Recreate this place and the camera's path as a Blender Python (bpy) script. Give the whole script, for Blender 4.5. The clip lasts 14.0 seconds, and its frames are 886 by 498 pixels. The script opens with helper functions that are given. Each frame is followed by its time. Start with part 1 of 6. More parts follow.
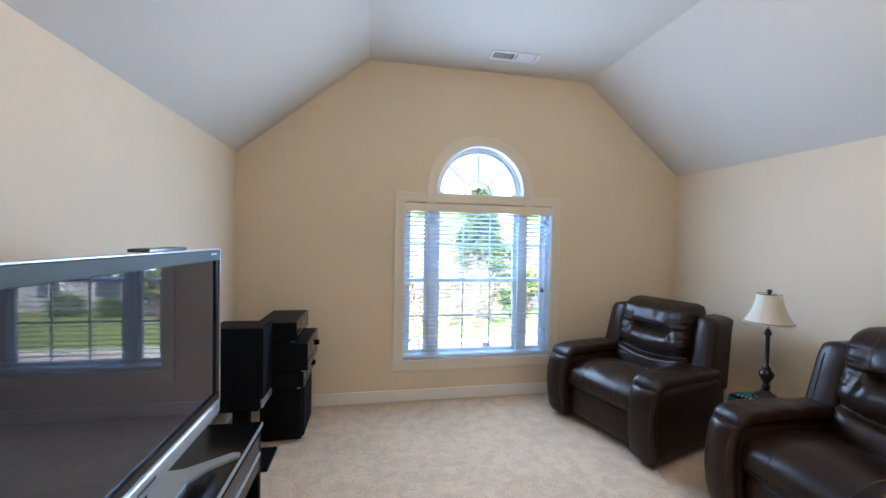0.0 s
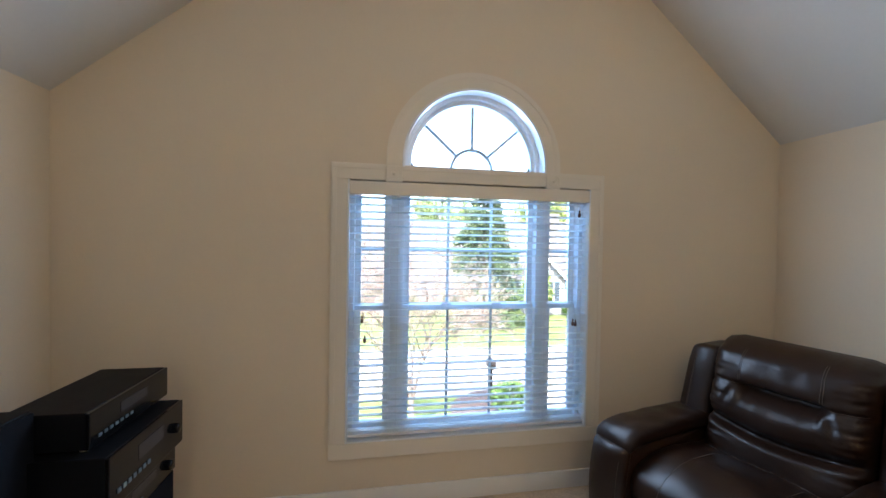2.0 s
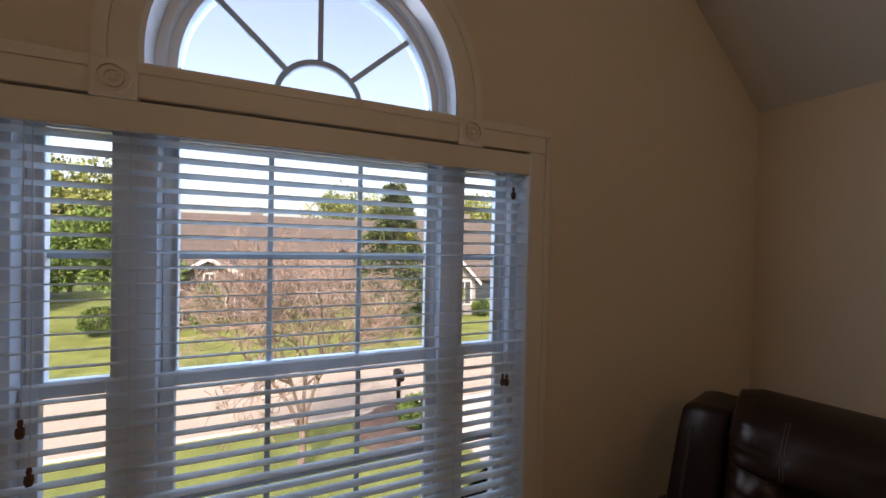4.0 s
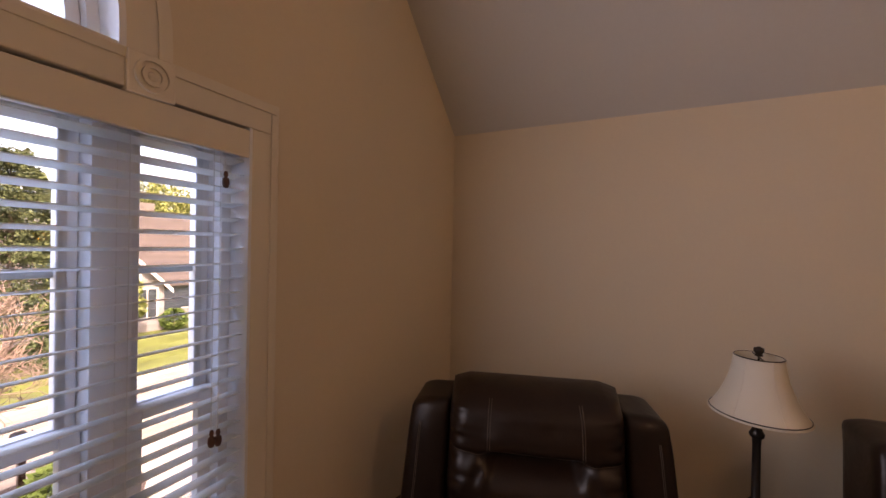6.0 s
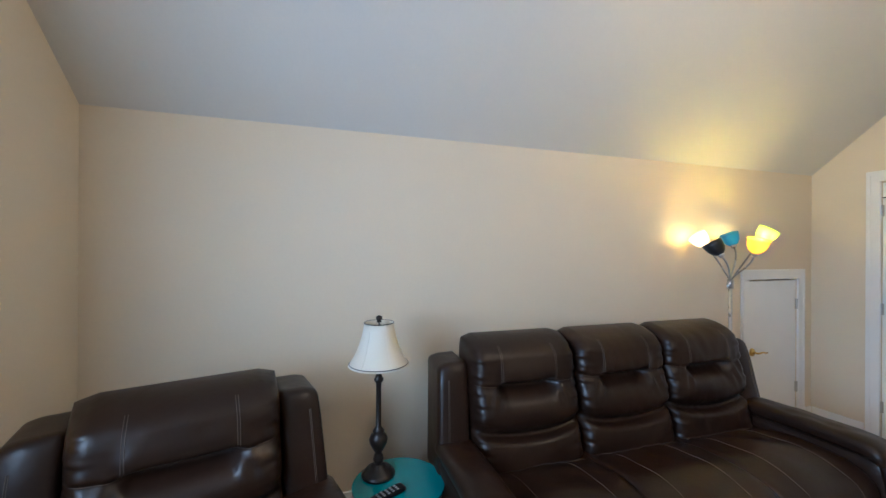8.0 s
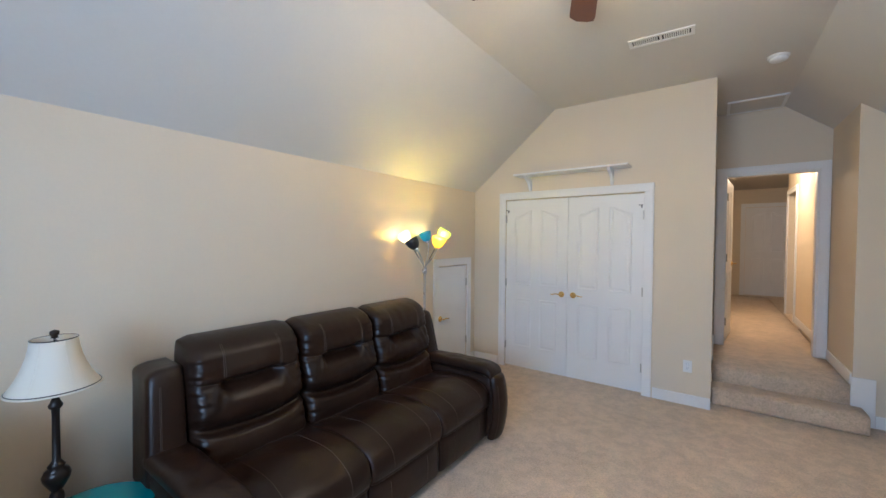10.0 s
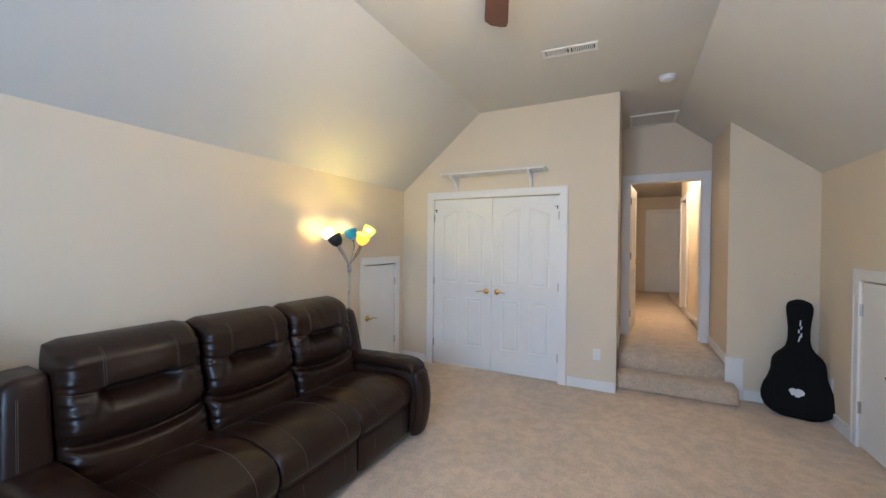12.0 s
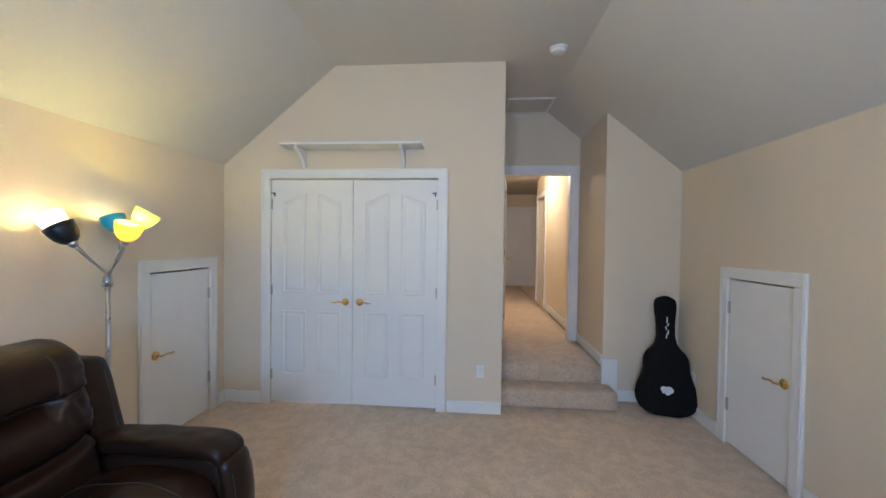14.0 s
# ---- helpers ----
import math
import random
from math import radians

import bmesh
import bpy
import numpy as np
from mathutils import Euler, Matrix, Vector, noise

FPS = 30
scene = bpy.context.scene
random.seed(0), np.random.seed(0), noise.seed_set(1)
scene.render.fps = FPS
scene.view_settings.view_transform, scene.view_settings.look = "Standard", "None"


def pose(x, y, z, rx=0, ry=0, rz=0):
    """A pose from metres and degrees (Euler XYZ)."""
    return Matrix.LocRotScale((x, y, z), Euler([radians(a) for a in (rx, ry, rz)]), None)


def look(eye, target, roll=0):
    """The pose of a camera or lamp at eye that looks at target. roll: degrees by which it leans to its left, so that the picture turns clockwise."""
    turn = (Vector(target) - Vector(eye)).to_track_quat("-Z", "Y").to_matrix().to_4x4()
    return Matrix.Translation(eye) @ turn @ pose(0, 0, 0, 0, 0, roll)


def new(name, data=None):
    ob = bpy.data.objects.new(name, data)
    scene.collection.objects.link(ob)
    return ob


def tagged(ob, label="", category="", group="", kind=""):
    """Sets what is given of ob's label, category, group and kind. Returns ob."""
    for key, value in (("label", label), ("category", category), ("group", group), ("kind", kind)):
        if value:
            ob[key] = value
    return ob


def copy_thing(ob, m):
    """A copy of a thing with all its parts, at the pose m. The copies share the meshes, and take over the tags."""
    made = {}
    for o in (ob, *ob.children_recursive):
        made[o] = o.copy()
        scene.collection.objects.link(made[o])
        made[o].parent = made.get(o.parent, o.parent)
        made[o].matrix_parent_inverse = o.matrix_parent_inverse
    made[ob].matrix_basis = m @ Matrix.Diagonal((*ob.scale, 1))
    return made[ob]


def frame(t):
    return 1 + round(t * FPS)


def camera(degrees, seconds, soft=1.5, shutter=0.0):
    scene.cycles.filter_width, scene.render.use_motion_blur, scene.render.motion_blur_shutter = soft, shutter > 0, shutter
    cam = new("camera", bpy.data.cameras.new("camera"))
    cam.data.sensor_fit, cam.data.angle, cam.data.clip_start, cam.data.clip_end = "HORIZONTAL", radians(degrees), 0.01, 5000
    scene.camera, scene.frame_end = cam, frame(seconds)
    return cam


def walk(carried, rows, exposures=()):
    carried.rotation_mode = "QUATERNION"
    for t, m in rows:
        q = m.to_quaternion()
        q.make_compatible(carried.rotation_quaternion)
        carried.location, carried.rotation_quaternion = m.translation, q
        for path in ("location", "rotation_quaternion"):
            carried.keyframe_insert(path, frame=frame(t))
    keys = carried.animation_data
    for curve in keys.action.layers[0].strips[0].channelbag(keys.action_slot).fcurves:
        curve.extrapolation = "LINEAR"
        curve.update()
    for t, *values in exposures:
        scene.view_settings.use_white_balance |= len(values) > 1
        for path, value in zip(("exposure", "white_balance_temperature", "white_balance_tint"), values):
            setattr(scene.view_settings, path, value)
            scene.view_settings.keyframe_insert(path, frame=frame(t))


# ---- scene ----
cam = camera(99.1, 14.0)
PATH = [
    (0, (0.106, -0.218, 1.476), (0.475, 1.747, 1.428), 1.1),
    (0.5, (0.245, 0.107, 1.481), (0.597, 2.075, 1.431), 1.2),
    (1, (0.363, 0.423, 1.508), (0.717, 2.391, 1.453), 1.0),
    (1.5, (0.443, 0.764, 1.465), (0.792, 2.733, 1.444), 1.1),
    (2, (0.544, 1.08, 1.479), (0.889, 3.05, 1.445), 1.0),
    (4.5, (1.088, 2.183, 1.485), (2.143, 3.882, 1.464), 1.2),
    (5, (1.136, 2.246, 1.493), (2.498, 3.711, 1.47), 1.2),
    (5.5, (1.136, 2.268, 1.49), (2.743, 3.458, 1.491), 1.0),
    (6, (1.112, 2.264, 1.503), (2.916, 3.127, 1.492), 1.1),
    (6.5, (1.092, 2.237, 1.508), (3.028, 2.737, 1.492), 1.0),
    (7, (1.06, 2.222, 1.471), (3.058, 2.313, 1.5), 1.2),
    (7.5, (1.034, 2.143, 1.502), (3.018, 1.895, 1.489), 0.6),
    (8, (0.969, 2.099, 1.495), (2.874, 1.49, 1.496), 0.3),
    (8.5, (0.892, 2.076, 1.523), (2.643, 1.11, 1.501), 0.5),
    (9, (0.804, 2.089, 1.539), (2.352, 0.822, 1.508), 0.6),
    (11.5, (0.541, 2.213, 1.545), (1.435, 0.425, 1.503), 0.4),
    (12, (0.555, 2.098, 1.486), (1.439, 0.305, 1.464), 0.6),
    (12.5, (0.585, 1.886, 1.502), (1.505, 0.11, 1.473), 0.7),
    (13, (0.662, 1.67, 1.498), (1.528, -0.133, 1.465), 0.8),
    (13.5, (0.819, 1.444, 1.485), (1.358, -0.482, 1.462), 0.8),
    (14, (0.906, 1.192, 1.498), (1.073, -0.8, 1.458), 0.7),
]
EXPOSURES = [
    (0, 4.0, 5350, 13), (1.0, 3.9, 5600, 14), (2.0, 3.52, 5600, 13), (4.5, 1.72, 7600, 28), (5.0, 1.88, 7700, 26), (5.5, 2.2, 8000, 35),
    (6.5, 3.12, 8900, 47), (7.0, 4.0, 7700, 33), (7.5, 3.95, 6000, 18), (8.0, 3.9, 5250, 10), (9.0, 3.83, 5200, 11), (11.5, 3.92, 5200, 11),
    (13.0, 3.9, 5200, 11), (14, 3.75, 4900, 10),
]
walk(cam, [(t, look(eye, target, roll)) for t, eye, target, roll in PATH], EXPOSURES)

# ---- world, sun, exposure ----
SUN_EL, SUN_AZ = 48.0, 205.0            # degrees; azimuth clockwise from +y
world = bpy.data.worlds.new("sky")
world.use_nodes = True
scene.world = world
wn, wl = world.node_tree.nodes, world.node_tree.links
sky = wn.new("ShaderNodeTexSky")
sky.sky_type, sky.sun_disc = "NISHITA", False
sky.sun_elevation, sky.sun_rotation = radians(SUN_EL), radians(SUN_AZ)
wl.new(sky.outputs[0], wn["Background"].inputs[0])
wn["Background"].inputs[1].default_value = 0.15
sky.dust_density, sky.air_density, sky.ozone_density = 4.5, 1.0, 0.8
sun_data = bpy.data.lights.new("sun", "SUN")
sun_data.energy, sun_data.angle, sun_data.color = 2.2, radians(0.55), (1.0, 0.95, 0.86)
sun = new("sun", sun_data)
se, sa = radians(SUN_EL), radians(SUN_AZ)
to_sun = Vector((math.cos(se) * math.sin(sa), math.cos(se) * math.cos(sa), math.sin(se)))
sun.rotation_euler = (-to_sun).to_track_quat("-Z", "Y").to_euler()


def point_lamp(name, at, watts, colour, radius):
    d = bpy.data.lights.new(name, "POINT")
    d.energy, d.color, d.shadow_soft_size = watts, colour, radius
    o = new(name, d)
    o.location = at
    return o


# ---- materials ----
def material(name, colour, rough=0.6, metal=0.0, spread=0.08, scale=6.0, fine=0.0, fine_scale=200.0, bump=0.0, bump_scale=300.0,
             coat=0.0, per_object=0.0, spec=0.5, sheen=0.0, rough_var=0.06):
    """A principled material with cloudy variation, fine grain and relief in object space."""
    m = bpy.data.materials.new(name)
    m.use_nodes = True
    n, l = m.node_tree.nodes, m.node_tree.links
    b = n["Principled BSDF"]
    b.inputs["Metallic"].default_value = metal
    b.inputs["Coat Weight"].default_value = coat
    b.inputs["Specular IOR Level"].default_value = spec
    b.inputs["Sheen Weight"].default_value = sheen
    tc = n.new("ShaderNodeTexCoord")
    big = n.new("ShaderNodeTexNoise")
    big.inputs["Scale"].default_value, big.inputs["Detail"].default_value = scale, 5
    small = n.new("ShaderNodeTexNoise")
    small.inputs["Scale"].default_value, small.inputs["Detail"].default_value = fine_scale, 3
    l.new(tc.outputs["Object"], big.inputs["Vector"])
    l.new(tc.outputs["Object"], small.inputs["Vector"])
    value = n.new("ShaderNodeMapRange")
    value.inputs["From Min"].default_value, value.inputs["From Max"].default_value = 0.25, 0.75
    value.inputs["To Min"].default_value, value.inputs["To Max"].default_value = 1 - spread, 1 + spread
    l.new(big.outputs["Fac"], value.inputs["Value"])
    grain = n.new("ShaderNodeMapRange")
    grain.inputs["From Min"].default_value, grain.inputs["From Max"].default_value = 0.25, 0.75
    grain.inputs["To Min"].default_value, grain.inputs["To Max"].default_value = 1 - fine, 1 + fine
    l.new(small.outputs["Fac"], grain.inputs["Value"])
    mul = n.new("ShaderNodeMath")
    mul.operation = "MULTIPLY"
    l.new(value.outputs[0], mul.inputs[0])
    l.new(grain.outputs[0], mul.inputs[1])
    last = mul.outputs[0]
    if per_object:
        info = n.new("ShaderNodeObjectInfo")
        r = n.new("ShaderNodeMapRange")
        r.inputs["To Min"].default_value, r.inputs["To Max"].default_value = 1 - per_object, 1 + per_object
        l.new(info.outputs["Random"], r.inputs["Value"])
        m2 = n.new("ShaderNodeMath")
        m2.operation = "MULTIPLY"
        l.new(last, m2.inputs[0])
        l.new(r.outputs[0], m2.inputs[1])
        last = m2.outputs[0]
    tint = n.new("ShaderNodeVectorMath")
    tint.operation = "SCALE"
    tint.inputs[0].default_value = colour
    l.new(last, tint.inputs["Scale"])
    l.new(tint.outputs[0], b.inputs["Base Color"])
    rr = n.new("ShaderNodeMapRange")
    rr.inputs["To Min"].default_value, rr.inputs["To Max"].default_value = max(0.02, rough - rough_var), min(1, rough + rough_var)
    l.new(big.outputs["Fac"], rr.inputs["Value"])
    l.new(rr.outputs[0], b.inputs["Roughness"])
    if bump:
        bn = n.new("ShaderNodeTexNoise")
        bn.inputs["Scale"].default_value, bn.inputs["Detail"].default_value = bump_scale, 3
        l.new(tc.outputs["Object"], bn.inputs["Vector"])
        bp = n.new("ShaderNodeBump")
        bp.inputs["Strength"].default_value, bp.inputs["Distance"].default_value = bump, 0.004
        l.new(bn.outputs["Fac"], bp.inputs["Height"])
        l.new(bp.outputs[0], b.inputs["Normal"])
    return m


def emitter(name, colour, strength):
    m = bpy.data.materials.new(name)
    m.use_nodes = True
    b = m.node_tree.nodes["Principled BSDF"]
    b.inputs["Base Color"].default_value = (*colour, 1)
    b.inputs["Emission Color"].default_value = (*colour, 1)
    b.inputs["Emission Strength"].default_value = strength
    return m


def glass_pane(name):
    """Clear thin glass: lets light straight through, with a mirror gloss that grows at the edge."""
    m = bpy.data.materials.new(name)
    m.use_nodes = True
    n, l = m.node_tree.nodes, m.node_tree.links
    n.remove(n["Principled BSDF"])
    clear, gloss, mix, fres = (n.new("ShaderNodeBsdfTransparent"), n.new("ShaderNodeBsdfGlossy"), n.new("ShaderNodeMixShader"),
                               n.new("ShaderNodeFresnel"))
    clear.inputs[0].default_value = (0.97, 0.985, 0.98, 1)
    gloss.inputs["Roughness"].default_value = 0.02
    l.new(fres.outputs[0], mix.inputs[0])
    l.new(clear.outputs[0], mix.inputs[1])
    l.new(gloss.outputs[0], mix.inputs[2])
    l.new(mix.outputs[0], n["Material Output"].inputs[0])
    return m


def translucent(name, colour, through_share, rough=0.5, glow=0.0):
    """A matt sheet that lets part of the light through (slats, cloth and plastic shades)."""
    m = bpy.data.materials.new(name)
    m.use_nodes = True
    n, l = m.node_tree.nodes, m.node_tree.links
    b = n["Principled BSDF"]
    b.inputs["Base Color"].default_value = (*colour, 1)
    b.inputs["Roughness"].default_value = rough
    if glow:
        b.inputs["Emission Color"].default_value = (*colour, 1)
        b.inputs["Emission Strength"].default_value = glow
    tr, mix = n.new("ShaderNodeBsdfTranslucent"), n.new("ShaderNodeMixShader")
    tr.inputs[0].default_value = (*colour, 1)
    mix.inputs[0].default_value = through_share
    l.new(b.outputs[0], mix.inputs[1])
    l.new(tr.outputs[0], mix.inputs[2])
    l.new(mix.outputs[0], n["Material Output"].inputs[0])
    return m


def carpet_material():
    """Cut pile: brushed patches that lie light or dark, a cloudy wear, and tufts with relief."""
    m = material("carpet_pile", (0.62, 0.485, 0.35), rough=0.95, spread=0.09, scale=2.2, fine=0.17, fine_scale=85, sheen=0.25, spec=0.1)
    n, l = m.node_tree.nodes, m.node_tree.links
    tc = next(x for x in n if x.type == "TEX_COORD")
    tint = next(x for x in n if x.type == "VECT_MATH")
    tuft, wave, nap = n.new("ShaderNodeTexNoise"), n.new("ShaderNodeTexNoise"), n.new("ShaderNodeTexNoise")
    tuft.inputs["Scale"].default_value, tuft.inputs["Detail"].default_value = 120, 4
    wave.inputs["Scale"].default_value, wave.inputs["Detail"].default_value = 16, 4
    nap.inputs["Scale"].default_value, nap.inputs["Detail"].default_value = 9.5, 8
    nap.inputs["Roughness"].default_value, nap.inputs["Distortion"].default_value = 0.72, 0.35
    for t in (tuft, wave, nap):
        l.new(tc.outputs["Object"], t.inputs["Vector"])
    patch = n.new("ShaderNodeMapRange")
    patch.interpolation_type = "SMOOTHSTEP"
    patch.inputs["From Min"].default_value, patch.inputs["From Max"].default_value = 0.40, 0.60
    patch.inputs["To Min"].default_value, patch.inputs["To Max"].default_value = 0.89, 1.06
    l.new(nap.outputs["Fac"], patch.inputs["Value"])
    both = n.new("ShaderNodeVectorMath")
    both.operation = "SCALE"
    l.new(tint.outputs[0], both.inputs[0])
    l.new(patch.outputs[0], both.inputs["Scale"])
    l.new(both.outputs[0], n["Principled BSDF"].inputs["Base Color"])
    add, add2 = n.new("ShaderNodeMath"), n.new("ShaderNodeMath")
    add.operation = add2.operation = "MULTIPLY_ADD"
    add.inputs[1].default_value, add2.inputs[1].default_value = 0.9, 1.6
    l.new(wave.outputs["Fac"], add.inputs[0])
    l.new(tuft.outputs["Fac"], add.inputs[2])
    l.new(nap.outputs["Fac"], add2.inputs[0])
    l.new(add.outputs[0], add2.inputs[2])
    bp = n.new("ShaderNodeBump")
    bp.inputs["Strength"].default_value, bp.inputs["Distance"].default_value = 0.65, 0.010
    l.new(add2.outputs[0], bp.inputs["Height"])
    l.new(bp.outputs[0], n["Principled BSDF"].inputs["Normal"])
    return m


def leather_material():
    """Dark bonded leather: soft folds, a fine pebble grain, gloss that wanders."""
    m = material("brown_leather", (0.0165, 0.0070, 0.0036), rough=0.37, spread=0.22, scale=5, fine=0.10, fine_scale=90, spec=0.34, rough_var=0.10)
    n, l = m.node_tree.nodes, m.node_tree.links
    tc = next(x for x in n if x.type == "TEX_COORD")
    normal = None
    for scale, detail, strength, distance in ((7, 3, 0.30, 0.012), (34, 3, 0.16, 0.003), (420, 2, 0.10, 0.0012)):
        fold = n.new("ShaderNodeTexNoise")
        fold.inputs["Scale"].default_value, fold.inputs["Detail"].default_value = scale, detail
        fold.inputs["Distortion"].default_value = 0.6
        l.new(tc.outputs["Object"], fold.inputs["Vector"])
        b1 = n.new("ShaderNodeBump")
        b1.inputs["Strength"].default_value, b1.inputs["Distance"].default_value = strength, distance
        l.new(fold.outputs["Fac"], b1.inputs["Height"])
        if normal is not None:
            l.new(normal, b1.inputs["Normal"])
        normal = b1.outputs[0]
    l.new(normal, n["Principled BSDF"].inputs["Normal"])
    return m


WALL = material("cream_wall_paint", (0.70, 0.60, 0.455), rough=0.75, spread=0.02, scale=1.2, fine=0.012, fine_scale=60, bump=0.10, bump_scale=220)
CEIL = material("white_ceiling_paint", (0.63, 0.605, 0.56), rough=0.85, spread=0.02, scale=1.0, fine=0.012, fine_scale=60, bump=0.12, bump_scale=160)
TRIM = material("white_trim_paint", (0.79, 0.78, 0.76), rough=0.42, spread=0.02, scale=5, bump=0.03, bump_scale=60)
CREAMTRIM = material("cream_window_trim_paint", (0.73, 0.665, 0.555), rough=0.42, spread=0.02, scale=5, bump=0.03, bump_scale=60)
# grille bar vinyl, the shade of its backlit side put into the colour
SHADEDBAR = material("vinyl_bar_toned_for_shade", (0.40, 0.44, 0.47), rough=0.5, spread=0.02, scale=4)
VINYL = material("white_vinyl", (0.78, 0.79, 0.80), rough=0.42, spread=0.02, scale=4)
SLAT = translucent("blind_slat_white", (0.86, 0.89, 0.89), 0.45, 0.45)
CARPET = carpet_material()
LEATHER = leather_material()
THREAD = material("tan_thread", (0.085, 0.060, 0.044), rough=0.7, spread=0.1)
BLACKBASE = material("black_fabric", (0.012, 0.012, 0.012), rough=0.9, spread=0.1)
BRASS = material("polished_brass", (0.78, 0.55, 0.20), rough=0.22, metal=1.0, spread=0.05)
STEEL = material("hinge_nickel", (0.46, 0.44, 0.40), rough=0.35, metal=1.0, spread=0.05)
SILVER = material("silver_plastic", (0.48, 0.50, 0.53), rough=0.33, metal=0.6, spread=0.03)
GREYBEZEL = material("grey_blue_bezel", (0.080, 0.105, 0.115), rough=0.6, metal=0.0, spread=0.03, spec=0.2)
SCREEN = material("dark_screen_glass", (0.024, 0.024, 0.033), rough=0.035, spread=0.02, spec=0.70, rough_var=0.005)
BLACKGLOSS = material("black_gloss", (0.004, 0.004, 0.0045), rough=0.16, spread=0.05, spec=0.4)
BLACKVINYL = material("black_woodgrain_vinyl", (0.005, 0.0055, 0.007), rough=0.5, spread=0.15, scale=12, spec=0.12, bump=0.1, bump_scale=120)
GRILLE = material("black_speaker_cloth", (0.005, 0.006, 0.009), rough=0.95, spread=0.1, spec=0.15, bump=0.3, bump_scale=900)
IRON = material("dark_bronze_lamp", (0.020, 0.014, 0.011), rough=0.32, metal=0.35, spread=0.2, scale=20)
SHADECLOTH = translucent("ivory_shade_cloth", (0.86, 0.80, 0.68), 0.35, 0.8)
TEAL = material("teal_table_top", (0.004, 0.185, 0.200), rough=0.18, spread=0.05, spec=0.6)
CHROME = material("grey_metal_pole", (0.50, 0.51, 0.54), rough=0.28, metal=0.9, spread=0.04)
FANWOOD = material("dark_cherry_blade", (0.060, 0.022, 0.012), rough=0.35, spread=0.25, scale=8)
GIGBAG = material("black_nylon", (0.005, 0.005, 0.0055), rough=0.85, spread=0.15, scale=14, spec=0.2, bump=0.35, bump_scale=500)
LOGOWHITE = material("white_print", (0.75, 0.75, 0.75), rough=0.7, spread=0.05)
ACORN = material("brown_wood_tassel", (0.10, 0.035, 0.018), rough=0.4, spread=0.2, scale=60)
CORD = material("white_cord", (0.7, 0.7, 0.68), rough=0.8, spread=0.05)
DARKGAP = material("shadow_line_black", (0.01, 0.01, 0.01), rough=0.9)
GLASS = glass_pane("window_glass")


# ---- mesh helpers ----
def finish(name, bm, mat, parent=None, label="", smooth=False):
    me = bpy.data.meshes.new(name)
    bmesh.ops.recalc_face_normals(bm, faces=bm.faces)
    bm.to_mesh(me)
    bm.free()
    me.materials.append(mat)
    if smooth:
        me.shade_smooth()
    ob = new(name, me)
    if parent is not None:
        ob.parent = parent
    if label:
        ob["label"] = label
    return ob


def part(name, bm, mat, parent, label="", smooth=False):
    return finish(name, bm, mat, parent, label, smooth)


def empty(name, m, label, category, group=""):
    ob = new(name)
    ob.empty_display_size = 0.1
    ob.matrix_world = m
    return tagged(ob, label, category, group)


def add_box(bm, a, b, bevel=0.0, m=None):
    x0, y0, z0 = (min(p, q) for p, q in zip(a, b))
    x1, y1, z1 = (max(p, q) for p, q in zip(a, b))
    vs = [bm.verts.new(p) for p in ((x0, y0, z0), (x1, y0, z0), (x1, y1, z0), (x0, y1, z0), (x0, y0, z1), (x1, y0, z1), (x1, y1, z1), (x0, y1, z1))]
    fs = [bm.faces.new([vs[i] for i in f]) for f in ((0, 3, 2, 1), (4, 5, 6, 7), (0, 1, 5, 4), (1, 2, 6, 5), (2, 3, 7, 6), (3, 0, 4, 7))]
    if bevel:
        edges = list({e for f in fs for e in f.edges})
        got = bmesh.ops.bevel(bm, geom=edges, offset=bevel, segments=2, profile=0.6, affect="EDGES")
        vs = list({v for f in got["faces"] for v in f.verts} | {v for v in vs if v.is_valid})
    if m is not None:
        bmesh.ops.transform(bm, matrix=m, verts=[v for v in vs if v.is_valid])
    return bm


def box_mesh(a, b, bevel=0.0, m=None):
    return add_box(bmesh.new(), a, b, bevel, m)


def rounded_box(half, r, n=(8, 8, 8), deform=None, centre=(0, 0, 0)):
    """A soft box: a fine cube pushed onto a box with round edges, then shaped by deform(x, y, z)."""
    bm = bmesh.new()
    seen = {}

    def vert(i, j, k):
        key = (i, j, k)
        if key not in seen:
            p = [(2 * t / s - 1) * h for t, s, h in zip(key, n, half)]
            inner = [max(-(h - r), min(h - r, c)) for c, h in zip(p, half)]
            d = Vector([c - q for c, q in zip(p, inner)])
            if d.length > 1e-9:
                d = d.normalized() * r
            q = Vector(inner) + d
            if deform:
                q = Vector(deform(*q))
            seen[key] = bm.verts.new(q + Vector(centre))
        return seen[key]

    for axis in range(3):
        u, v = [a for a in range(3) if a != axis]
        for side in (0, n[axis]):
            for i in range(n[u]):
                for j in range(n[v]):
                    quad = []
                    for di, dj in ((0, 0), (1, 0), (1, 1), (0, 1)):
                        key = [0, 0, 0]
                        key[axis], key[u], key[v] = side, i + di, j + dj
                        quad.append(vert(*key))
                    bm.faces.new(quad)
    return bm


